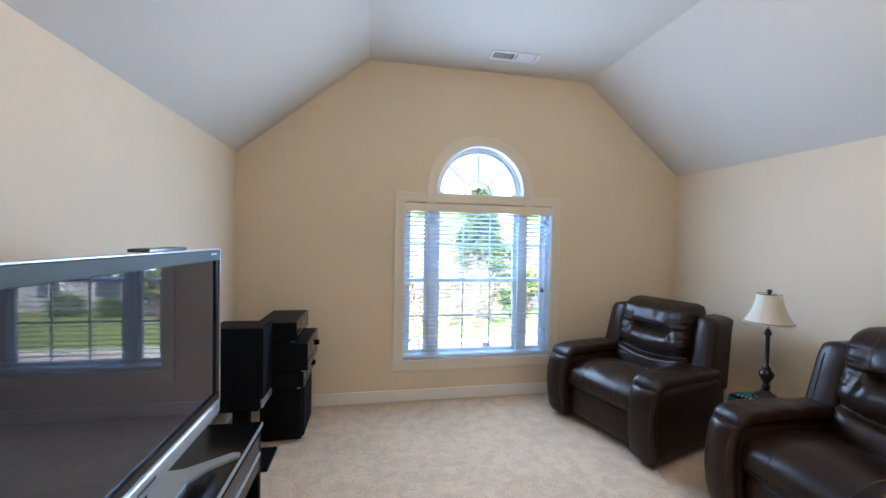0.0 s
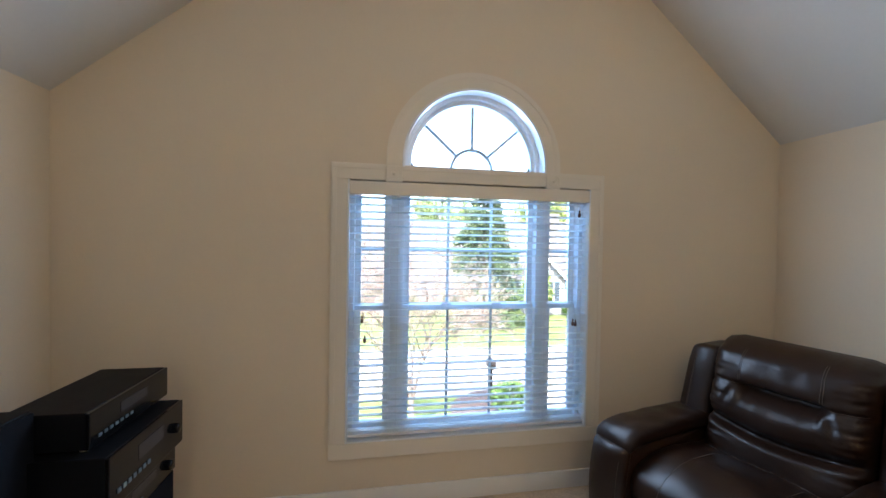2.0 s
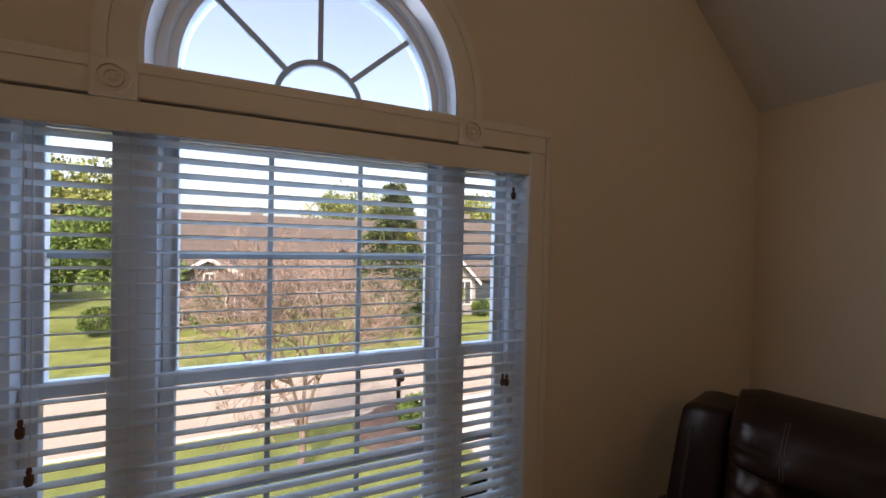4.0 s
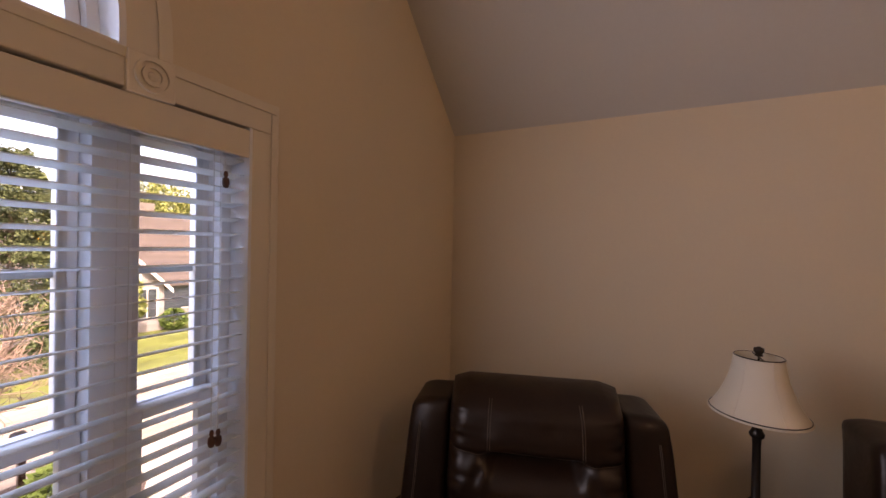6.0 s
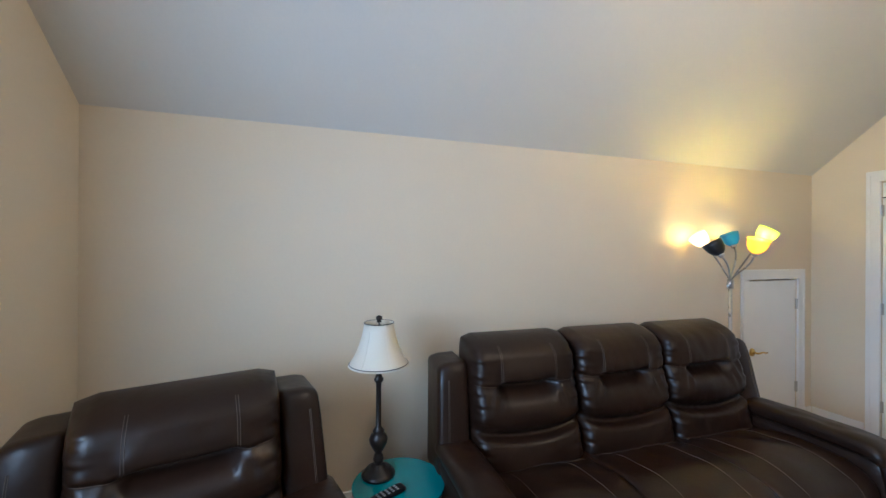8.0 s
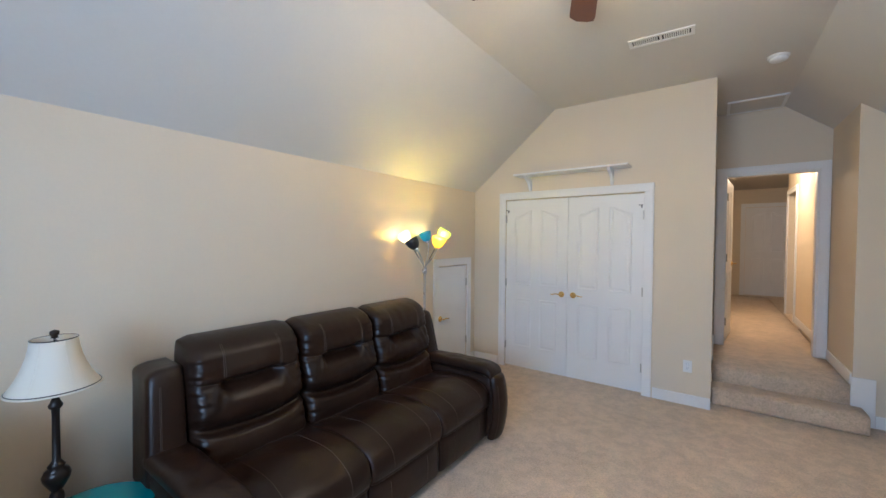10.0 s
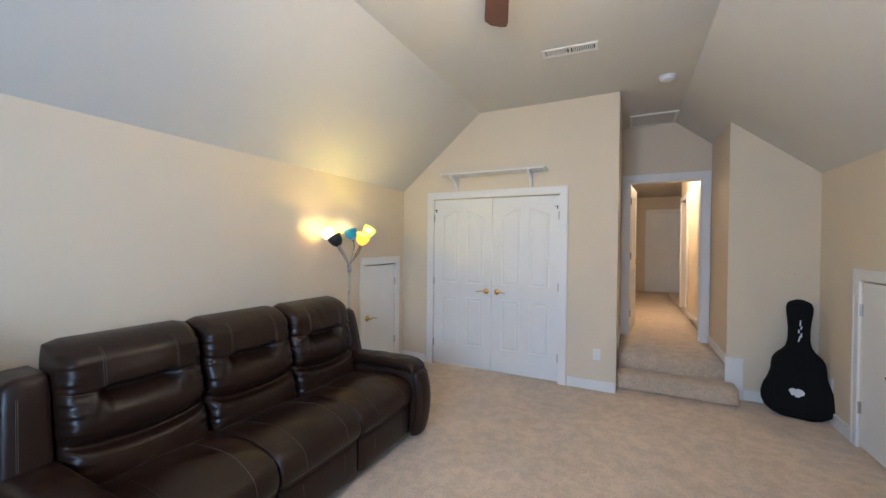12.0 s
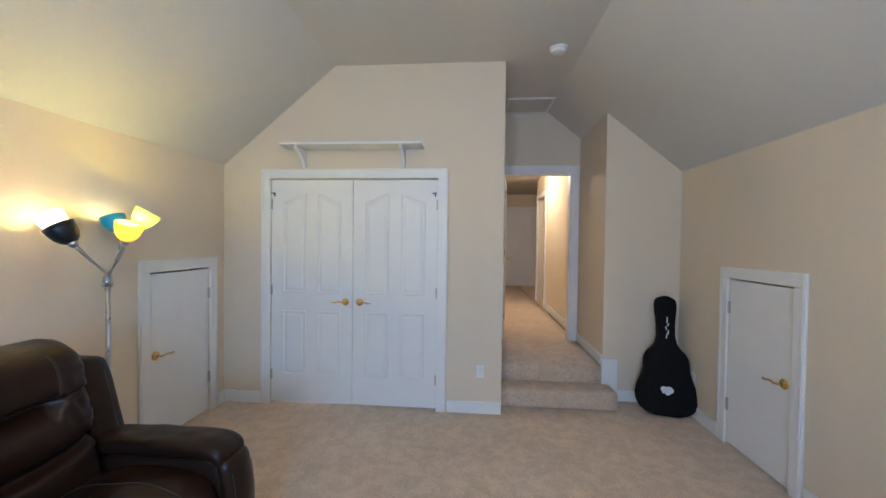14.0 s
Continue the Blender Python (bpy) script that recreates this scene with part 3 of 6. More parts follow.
while 1.722 - PITCH_Z * k > 0.425:
    o = new("slat", first.data)
    o.parent = blind
    o.matrix_basis = Matrix.Translation((random.uniform(-0.002, 0.002), Y1 + 0.020, 1.722 - PITCH_Z * k)) @ Matrix.Rotation(TILT + random.uniform(-0.02, 0.02), 4, "X")
    k += 1
part("bottom_rail", box_mesh((WX0 + 0.012, Y1 - 0.004, 0.392), (WX1 - 0.012, Y1 + 0.044, 0.408), 0.004), TRIM, blind)
for x in (0.660, 1.540):
    for y in (Y1 - 0.005, Y1 + 0.045):
        part("ladder_cord", tube([(x, y, 1.745), (x, y, 0.40)], 0.0008, 5), CORD, blind)
for x, z in ((1.745, 1.655), (1.718, 1.000), (1.735, 0.996), (0.47, 1.04), (0.485, 0.93)):
    part("pull_cord", tube([(x, Y1 - 0.006, 1.745), (x, Y1 - 0.010, z + 0.03)], 0.001, 5), CORD, blind)
    part("tassel", lathe([(0, 0.032), (0.004, 0.031), (0.0055, 0.022), (0.0035, 0.016), (0.008, 0.012), (0.009, 0.0), (0.006, -0.010), (0, -0.012)], 14, Matrix.Translation((x, Y1 - 0.012, z))), ACORN, blind, "brown wooden tassel", True)


# ---- doors ----
def panel_mesh(outline):
    """A moulded door panel, proud of the leaf: stepped rings towards the middle. The outline is (x, z), seen from y < 0."""
    bm = bmesh.new()
    cx = sum(p[0] for p in outline) / len(outline)
    cz = (min(p[1] for p in outline) + max(p[1] for p in outline)) / 2
    hw = (max(p[0] for p in outline) - min(p[0] for p in outline)) / 2
    hh = (max(p[1] for p in outline) - min(p[1] for p in outline)) / 2
    rings = []
    for inset, up in ((0, -0.001), (0.006, 0.0065), (0.014, 0.0055), (0.020, 0.0012), (0.030, 0.0012), (0.046, 0.0062)):
        rings.append([bm.verts.new((cx + (x - cx) * (1 - inset / hw), -up, cz + (z - cz) * (1 - inset / hh))) for x, z in outline])
    for a, b in zip(rings, rings[1:]):
        for i in range(len(a)):
            j = (i + 1) % len(a)
            bm.faces.new((a[i], a[j], b[j], b[i]))
    bm.faces.new(rings[-1])
    return bm


def arched(x0, x1, z0, zlow, zhigh, rising):
    """An upright panel whose top sweeps up towards one side in an S."""
    n = 10
    top = []
    for i in range(n + 1):
        t = i / n
        u = t if rising else 1 - t
        s = u * u * (3 - 2 * u)
        top.append((x0 + (x1 - x0) * t, zlow + (zhigh - zlow) * s))
    return [(x0, z0), (x1, z0)] + top[::-1]


def lever(parent, m, flip):
    """A brass lever handle with a round rose; local y points out of the door towards -y."""
    hd = part("door_handle", lathe([(0, 0.018), (0.012, 0.018), (0.018, 0.012), (0.030, 0.010), (0.033, 0.004), (0.033, 0)], 24, m @ Matrix.Rotation(radians(90), 4, "X")), BRASS, parent, "polished brass lever handle", True)
    s = -1 if flip else 1
    pts = [(0, -0.012, 0), (0, -0.045, 0), (0.012 * s, -0.055, 0.002), (0.04 * s, -0.056, 0.008), (0.07 * s, -0.055, 0.004), (0.095 * s, -0.052, -0.004), (0.112 * s, -0.050, 0.001)]
    part("lever", tube([m @ Vector(p) for p in pts], 0.0085, 10, taper=0.6), BRASS, hd, smooth=True)


def hinge(parent, m):
    bm = box_mesh((-0.015, -0.004, -0.045), (0.015, -0.0005, 0.045), 0.001, m)
    tube([m @ Vector((0, -0.008, -0.045)), m @ Vector((0, -0.008, 0.045))], 0.0075, 8, bm)
    part("hinge", bm, STEEL, parent)


def panel_door(name, w, h, m, handle_right, label, lever_flip, handle=True, hinges=True):
    """A six-foot-eight moulded door leaf, its foot at the local origin's left, facing -y."""
    d = empty(name, m, label, "door")
    part("leaf", box_mesh((0, 0, 0), (w, 0.035, h), 0.002), TRIM, d)
    e, mid = 0.105, 0.05
    cxx = w / 2
    cols = ((e, cxx - mid), (cxx + mid, w - e))
    for i, (a, b) in enumerate(cols):
        part("panel", panel_mesh(arched(a, b, 0.995, h - 0.195, h - 0.120, i == 0)), TRIM, d)
        part("panel", panel_mesh([(a, 0.245), (b, 0.245), (b, 0.835), (a, 0.835)]), TRIM, d)
    if handle:
        lever(d, Matrix.Translation((w - 0.062 if handle_right else 0.062, 0, 0.925)), lever_flip)
    if hinges:
        for z in (0.25, 1.02, h - 0.22):
            hinge(d, Matrix.Translation((-0.004 if handle_right else w + 0.004, 0, z)))
    return d


CW = (CX1 - CX0) / 2
turn = Matrix.Rotation(radians(180), 4, "Z")
panel_door("closet_door", CW - 0.006, CZ - 0.032, Matrix.Translation((CX1 - 0.003, YC - 0.006, 0.020)) @ turn, True,
           "white moulded closet door leaf, closed, with brass lever", True)
panel_door("closet_door", CW - 0.006, CZ - 0.032, Matrix.Translation((CX0 + CW - 0.003, YC - 0.006, 0.020)) @ turn, False,
           "white moulded closet door leaf, closed, hung beside the passage", False)
for x0 in (CX0 + 0.012, CX1 - 0.048):
    bm = box_mesh((x0, YC + 0.0015, CZ - 0.135), (x0 + 0.036, YC + 0.022, CZ - 0.128), 0.001)
    add_box(bm, (x0 + 0.006, YC + 0.0015, CZ - 0.16), (x0 + 0.016, YC + 0.010, CZ - 0.135), 0.001)
    tagged(finish("door_catch", bm, IRON), "small dark hinge stop at the closet door's upper hinge", "hinge stop", "closet door stops")


def slab_door(name, y0, y1, m, label, handle_at, flip, hinge_at):
    d = empty(name, m, label, "door")
    part("leaf", box_mesh((y0 + 0.004, 0, 0.014), (y1 - 0.004, 0.03, AZ - 0.014), 0.002), TRIM, d)
    lever(d, Matrix.Translation((handle_at, 0, 0.642)), flip)
    for z in (0.30, 1.03):
        hinge(d, Matrix.Translation((hinge_at, 0, z)))
    return d


# attic doors: the local x runs along the wall, -y points into the room
slab_door("attic_door", -AR1, -AR0, Matrix.Translation((X1 + 0.004, 0, 0)) @ Matrix.Rotation(radians(-90), 4, "Z"),
          "low plain white attic door, closed, with brass lever", -AR1 + 0.06, False, -AR0)
slab_door("attic_door", AL0, AL1, Matrix.Translation((X0 - 0.004, 0, 0)) @ Matrix.Rotation(radians(90), 4, "Z"),
          "low plain white attic door near the guitar bag, closed", AL1 - 0.07, True, AL0)

# ---- the hall beyond ----
HB = YD - T                 # far side of the door wall
HW0, HW1, HEND = -0.36, 0.72, -9.05
HC = H + 2.44
SD0, SD1 = -6.55, -5.75     # a doorway in the hall's west wall
bm = bmesh.new()
add_box(bm, (HW0 - T, SD1, 0), (HW0, HB, HC))
add_box(bm, (HW0 - T, SD0 - 0.12, 0), (HW0, SD0, HC))
add_box(bm, (HW0 - T, SD0, H + 2.03), (HW0, SD1, HC))
structure("wall_hall_west", bm, WALL)
structure("wall_hall_east", box_mesh((HW1, HEND, 0), (HW1 + T, HB, HC)), WALL)
structure("wall_hall_end", box_mesh((-1.10, HEND - T, 0), (HW1 + T, HEND, HC)), WALL)
structure("wall_hall_nook", box_mesh((-1.10, HEND, 0), (-0.98, SD0 - 0.6, HC)), WALL)
structure("ceiling_hall", box_mesh((HW0 - T - 1.5, HEND - T, HC), (HW1 + T, HB, HC + 0.1)), CEIL)
structure("floor_side_room", box_mesh((HW0 - T - 1.5, HEND, H - 0.1), (HX0 - 0.004, SD1 + 0.6, H - 0.002)), CARPET)
bm = box_mesh((HW0 - T - 1.5, SD0 - 0.7, H), (HW0 - T, SD0 - 0.6, HC))
add_box(bm, (HW0 - T - 1.5, SD1 + 0.6, H), (HW0 - T, SD1 + 0.7, HC))
add_box(bm, (HW0 - T - 1.6, SD0 - 0.7, H), (HW0 - T - 1.5, SD1 + 0.7, HC))
structure("wall_side_room", bm, WALL)
casing("trim_side_door", SD0, SD1, H, H + 2.03, 0.085, Matrix.Translation((HW0 + 0.0005, 0, 0)) @ Matrix.Rotation(radians(90), 4, "Z") @ Matrix.Diagonal((1, -1, 1, 1)))
board("jamb_side_door", (HW0 - T, SD1 - 0.0005, H), (HW0, SD1 - 0.020, H + 2.03))
board("baseboard", (HW0 + 0.0005, SD1 + 0.086, H), (HW0 + BT, HB, H + BB))
board("baseboard", (HW1 - BT, HEND, H), (HW1 - 0.0005, HB, H + BB))
for x0, x1 in ((DX0 - 0.0005, DX0 + 0.018), (DX1 - 0.018, DX1 + 0.0005)):
    board("jamb_hall_door", (x0, YD - T + 0.001, H), (x1, YD - 0.001, DZ))
board("jamb_hall_door", (DX0 + 0.018, YD - T + 0.001, DZ - 0.018), (DX1 - 0.018, YD - 0.001, DZ + 0.0005))
# open hall door, swung back against the east side of the hall
panel_door("hall_door", 0.76, 1.97, Matrix.Translation((DX1 - 0.022, YD - T + 0.002, H + 0.012)) @ Matrix.Rotation(radians(180 + 84), 4, "Z"), True,
           "white moulded door standing open into the hall", True)
panel_door("hall_end_door", 0.78, 2.00, Matrix.Translation((0.09, HEND + 0.002, H + 0.02)) @ turn, True, "white moulded door at the end of the hall, closed", True, handle=False, hinges=False)
board("trim_hall_end", (0.095, HEND + 0.0005, H), (0.180, HEND + 0.02, H + 2.03))
board("trim_hall_end", (-0.78, HEND + 0.0005, H), (-0.695, HEND + 0.02, H + 2.03))
board("trim_hall_end", (-0.78, HEND + 0.0005, H + 2.0305), (0.180, HEND + 0.02, H + 2.115))
# unseen fixture, added to give the hall its warm light
hall_light = empty("ceiling_light", Matrix.Translation((0.18, -5.15, HC)), "round flush glass ceiling light added out of view to light the hall", "ceiling light")
part("canopy", lathe([(0, 0), (0.15, 0), (0.15, -0.02), (0.14, -0.025), (0, -0.025)]), TRIM, hall_light)
HALL_BOWL = translucent("frosted_bowl", (1.0, 0.86, 0.66), 0.6, 0.4, glow=0.8)
part("bowl", lathe([(0.135, -0.026), (0.13, -0.06), (0.09, -0.085), (0, -0.095)]), HALL_BOWL, hall_light, smooth=True)
point_lamp("hall_lamp", (0.18, -5.15, HC - 0.16), 3.8, (1.0, 0.72, 0.42), 0.08)

# ---- fittings on walls and ceilings ----
shelf = empty("wall_shelf", Matrix.Translation((1.96, YC, 2.30)), "narrow white wall shelf on two brackets above the closet doors", "shelf")
part("board", box_mesh((-0.605, 0.001, 0), (0.605, 0.215, 0.018), 0.003), TRIM, shelf)
for x in (-0.425, 0.475):
    prof = [(0.0, 0.0), (0.0, -0.160), (0.030, -0.160), (0.045, -0.125), (0.080, -0.080), (0.130, -0.050), (0.185, -0.032), (0.19, 0.0)]
    m = Matrix.Translation((x + 0.011, 0.001, -0.0005)) @ Matrix.Rotation(radians(90), 4, "Z")
    part("bracket", prism([(px, pz) for px, pz in prof], 0.026, m), TRIM, shelf)
outlet = empty("wall_outlet", Matrix.Translation((0.842, YC, 0.37)), "white duplex outlet plate low on the cream wall", "outlet")
part("plate", box_mesh((-0.036, 0.0005, -0.058), (0.036, 0.006, 0.058), 0.003), TRIM, outlet)
for z in (-0.022, 0.022):
    part("socket", box_mesh((-0.017, 0.0062, z - 0.014), (0.017, 0.009, z + 0.014), 0.003), VINYL, outlet)
    for x in (-0.006, 0.006):
        part("slot", box_mesh((x - 0.001, 0.0092, z - 0.004), (x + 0.001, 0.0096, z + 0.006)), DARKGAP, outlet)
outlet2 = copy_thing(outlet, Matrix.Translation((X0, -2.25, 0.33)) @ Matrix.Rotation(radians(-90), 4, "Z"))
tagged(outlet2, "white outlet plate behind the guitar bag")


def ceiling_vent(m, label, w, d):
    v = empty("ceiling_vent", m, label, "vent", "ceiling vents")
    part("backing", box_mesh((-w / 2 + 0.02, -d / 2 + 0.015, -0.002), (w / 2 - 0.02, d / 2 - 0.015, -0.0005)), DARKGAP, v)
    for a, b in (((-w / 2, -d / 2), (w / 2, -d / 2 + 0.025)), ((-w / 2, d / 2 - 0.025), (w / 2, d / 2)), ((-w / 2, -d / 2 + 0.025), (-w / 2 + 0.025, d / 2 - 0.025)),
                 ((w / 2 - 0.025, -d / 2 + 0.025), (w / 2, d / 2 - 0.025)), ((-0.008, -d / 2 + 0.025), (0.008, d / 2 - 0.025))):
        part("frame", box_mesh((*a, -0.010), (*b, -0.0005), 0.002), TRIM, v)
    n = 12
    for side in (-1, 1):
        for i in range(n):
            x = side * (0.018 + (w / 2 - 0.05) * (i + 0.5) / n)
            mm = Matrix.Translation((x, 0, -0.006)) @ Matrix.Rotation(radians(38 * side), 4, "Y")
            part("slat", box_mesh((-0.0062, -d / 2 + 0.026, -0.0007), (0.0062, d / 2 - 0.026, 0.0007), 0, mm), TRIM, v)
    return v


ceiling_vent(Matrix.Translation((1.27, 2.86, C)), "white louvred air vent in the flat ceiling near the window", 0.42, 0.15)
ceiling_vent(Matrix.Translation((1.00, -1.04, C)) @ Matrix.Rotation(radians(3), 4, "Z"), "white louvred air vent in the flat ceiling near the closet", 0.42, 0.13)
smoke = empty("smoke_detector", Matrix.Translation((0.265, -1.90, C)), "round white smoke detector on the flat ceiling", "smoke detector")
part("base", lathe([(0, -0.0005), (0.070, -0.0005), (0.070, -0.014), (0.062, -0.016), (0, -0.016)]), TRIM, smoke, smooth=False)
part("cover", lathe([(0.060, -0.016), (0.060, -0.030), (0.050, -0.040), (0.02, -0.043), (0, -0.043)]), VINYL, smoke, smooth=True)
hatch = empty("attic_hatch", Matrix.Translation((0.32, -3.16, C)), "white pull-down hatch panel in the passage ceiling", "hatch")
part("panel", box_mesh((-0.22, -0.20, -0.010), (0.22, 0.20, -0.0005), 0.002), CEIL, hatch)
for a, b in (((-0.25, -0.23), (0.25, -0.202)), ((-0.25, 0.202), (0.25, 0.23)), ((-0.25, -0.202), (-0.222, 0.202)), ((0.222, -0.202), (0.25, 0.202))):
    part("frame", box_mesh((*a, -0.016), (*b, -0.0005), 0.002), TRIM, hatch)

# ---- ceiling fan ----
FANX, FANY, FANZ = 1.09, 0.48, 2.82
fan = empty("ceiling_fan", Matrix.Translation((FANX, FANY, 0)), "five-blade dark wood ceiling fan with a four-shade lit light kit", "ceiling fan")
DARKMETAL = material("oil_rubbed_bronze", (0.035, 0.022, 0.016), rough=0.35, metal=0.7, spread=0.15)
part("canopy", lathe([(0, C - 0.0005), (0.075, C - 0.0005), (0.070, C - 0.03), (0.03, C - 0.06), (0.0, C - 0.06)]), DARKMETAL, fan, smooth=True)
part("downrod", tube([(0, 0, C - 0.055), (0, 0, FANZ + 0.09)], 0.013, 12), DARKMETAL, fan, smooth=True)
part("motor", lathe([(0, FANZ + 0.10), (0.05, FANZ + 0.095), (0.115, FANZ + 0.06), (0.125, FANZ + 0.02), (0.115, FANZ - 0.03), (0.06, FANZ - 0.055), (0, FANZ - 0.055)]), DARKMETAL, fan, smooth=True)
part("light_fitter", lathe([(0.045, FANZ - 0.05), (0.05, FANZ - 0.09), (0.10, FANZ - 0.10), (0.0, FANZ - 0.105)]), DARKMETAL, fan, smooth=True)
GLASS_SHADE = translucent("lit_glass_shade", (1.0, 0.84, 0.62), 0.5, 0.3, glow=1.8)
cup = [(0.020, 0.035), (0.034, 0.022), (0.048, -0.008), (0.056, -0.045), (0.066, -0.075)]
for i in range(4):
    a = radians(62 + 90 * i)
    at = Vector((0.092 * math.cos(a), 0.092 * math.sin(a), FANZ - 0.082))
    m = Matrix.Translation(at) @ Matrix.Rotation(a, 4, "Z") @ Matrix.Rotation(radians(-44), 4, "Y")
    holder = part("shade_holder", tube([(0.03 * math.cos(a), 0.03 * math.sin(a), FANZ - 0.075), at + Vector((0, 0, 0.04))], 0.014, 10), DARKMETAL, fan, smooth=True)
    part("glass_shade", lathe(cup + [(r - 0.003, z) for r, z in reversed(cup)] + [cup[0]], 28, m), GLASS_SHADE, holder, "lit frosted glass shade", True)
    part("bulb", lathe([(0, 0.02), (0.014, 0.015), (0.020, -0.015), (0.026, -0.035), (0.018, -0.055), (0, -0.060)], 16, m), GLASS_SHADE, holder, smooth=True)
part("pull_chain", tube([(0, 0, FANZ - 0.09), (0, 0, FANZ - 0.165)], 0.0015, 5), BRASS, fan)
part("chain_knob", lathe([(0, 0.022), (0.005, 0.018), (0.006, 0.0), (0.010, -0.016), (0.007, -0.022), (0, -0.022)], 14, Matrix.Translation((0, 0, FANZ - 0.185))), material("light_wood_knob", (0.55, 0.34, 0.14), rough=0.4), fan, smooth=True)
for i in range(5):
    a = radians(-70.5 + 72 * i)
    spin = Matrix.Rotation(a, 4, "Z")
    pitch = Matrix.Translation((0, 0, FANZ)) @ Matrix.Rotation(radians(11), 4, "X")
    out = [(0.20, -0.050), (0.30, -0.062), (0.57, -0.070), (0.610, -0.064), (0.622, -0.030), (0.620, 0.030), (0.585, 0.068), (0.55, 0.070), (0.30, 0.060), (0.20, 0.048)]
    bm = prism([(x, y) for x, y in out], 0.007, spin @ pitch @ Matrix.Rotation(radians(-90), 4, "X"))
    blade = part("blade", bm, FANWOOD, fan)
    arm = prism([(0.10, -0.022), (0.17, -0.016), (0.26, -0.040), (0.30, 0.0), (0.26, 0.040), (0.17, 0.016), (0.10, 0.022)], 0.006, spin @ Matrix.Translation((0, 0, -0.012)) @ pitch @ Matrix.Rotation(radians(-90), 4, "X"))
    part("blade_iron", arm, DARKMETAL, blade)
point_lamp("fan_light", (FANX, FANY, FANZ - 0.27), 2.0, (1.0, 0.75, 0.46), 0.10)


# ---- leather seating ----
def pillow_back(w, h, seed):
    """A reclined back: head roll, middle roll and lumbar roll with sagging seams, gathered at the sides; the front faces -y."""
    rng = random.Random(seed)
    nu, nv = 64, 100
    ph = [rng.uniform(0, 6.28) for _ in range(8)]

    def depth(u, v):
        sag = 1 - u * u
        g1, g2 = 0.315 - 0.075 * sag, 0.655 - 0.035 * sag
        d = 0.120 + 0.014 * math.exp(-((v - 0.82) / 0.16) ** 2) + 0.016 * math.exp(-((v - 0.46) / 0.11) ** 2) + 0.006 * math.exp(-((v - 0.12) / 0.09) ** 2)
        s = v - g1
        d -= (0.058 - 0.012 * u * u) * math.exp(-(s / (0.060 if s > 0 else 0.022)) ** 2)
        mid = 1 / (1 + math.exp((abs(u) - 0.50) * 34))
        s = v - g2
        d -= (0.010 + 0.060 * mid) * math.exp(-(s / (0.018 + 0.012 * mid if s > 0 else 0.030 + 0.050 * mid)) ** 2)
        d += 0.012 * mid * math.exp(-((v - g2 - 0.10) / 0.08) ** 2)
        near = min(abs(v - g1), abs(v - g2))
        rim = math.exp(-(1 - abs(u)) * 7.5)
        wr = 0.0070 * rim * (math.sin(58 * v + ph[1] + 6 * abs(u)) + 0.7 * math.sin(97 * v + ph[5] - 9 * abs(u)) + 0.4 * math.sin(151 * v + ph[6]))
        wr += 0.0050 * noise.noise(Vector((13 * u + ph[0], 5 * v, seed))) * math.exp(-near * 14)
        wr += 0.0055 * math.sin(34 * abs(u) + 22 * v + ph[4]) * math.exp(-((abs(u) - 0.60) / 0.15) ** 2) * math.exp(-((v - 0.55) / 0.10) ** 2)
        wr += 0.0040 * math.sin(5 * u + ph[2]) * math.sin(9 * v + ph[3]) + 0.0030 * noise.noise(Vector((6 * u + ph[7], 7 * v, seed)))
        return d + wr

    def place(u, v, front):
        edge = max(0.0, 1 - abs(u) ** 14) ** 0.5
        top = math.sqrt(max(0.0, 1 - max(0.0, (v - 0.84) / 0.16) ** 2))
        low = math.sqrt(max(0.0, 1 - max(0.0, (0.05 - v) / 0.05) ** 2))
        z = v * h - 0.016 * max(0.0, abs(u) - 0.80) / 0.20 * max(0.0, (v - 0.75) / 0.25)
        e = edge * top * low
        y = 0.20 * z + 0.030 + (-(depth(u, v) + 0.050) * e if front else 0.085 * e)
        return (u * w / 2 * (1 - 0.025 * max(0.0, v - 0.8) / 0.2), y, z)

    us = [math.sin(math.pi / 2 * (2 * i / nu - 1)) for i in range(nu + 1)]
    vs = [0.5 - 0.5 * math.cos(math.pi * j / nv) if j < 6 or j > nv - 12 else None for j in range(nv + 1)]
    lo, hi = vs[5], vs[nv - 11]
    vs = [v if v is not None else lo + (hi - lo) * (j - 5) / (nv - 16) for j, v in enumerate(vs)]
    bm = bmesh.new()
    for front in (True, False):
        grid = [[bm.verts.new(place(u, v, front)) for u in us] for v in vs]
        for j in range(nv):
            for i in range(nu):
                bm.faces.new((grid[j][i], grid[j][i + 1], grid[j + 1][i + 1], grid[j + 1][i]))
    bmesh.ops.remove_doubles(bm, verts=bm.verts, dist=1e-5)

    def on(u, v):
        return Vector(place(u, v, True)) + Vector((0, -0.0012, 0))
    return bm, on


def smooth_loop(points, n):
    """A closed Catmull-Rom loop through (y, z) points, n steps each."""
    out = []
    k = len(points)
    for i in range(k):
        a, b, c, d = (Vector(points[(i + o) % k]) for o in (-1, 0, 1, 2))
        for j in range(n):
            t = j / n
            out.append(0.5 * (2 * b + (c - a) * t + (2 * a - 5 * b + 4 * c - d) * t * t + (3 * b - a - 3 * c + d) * t ** 3))
    return out


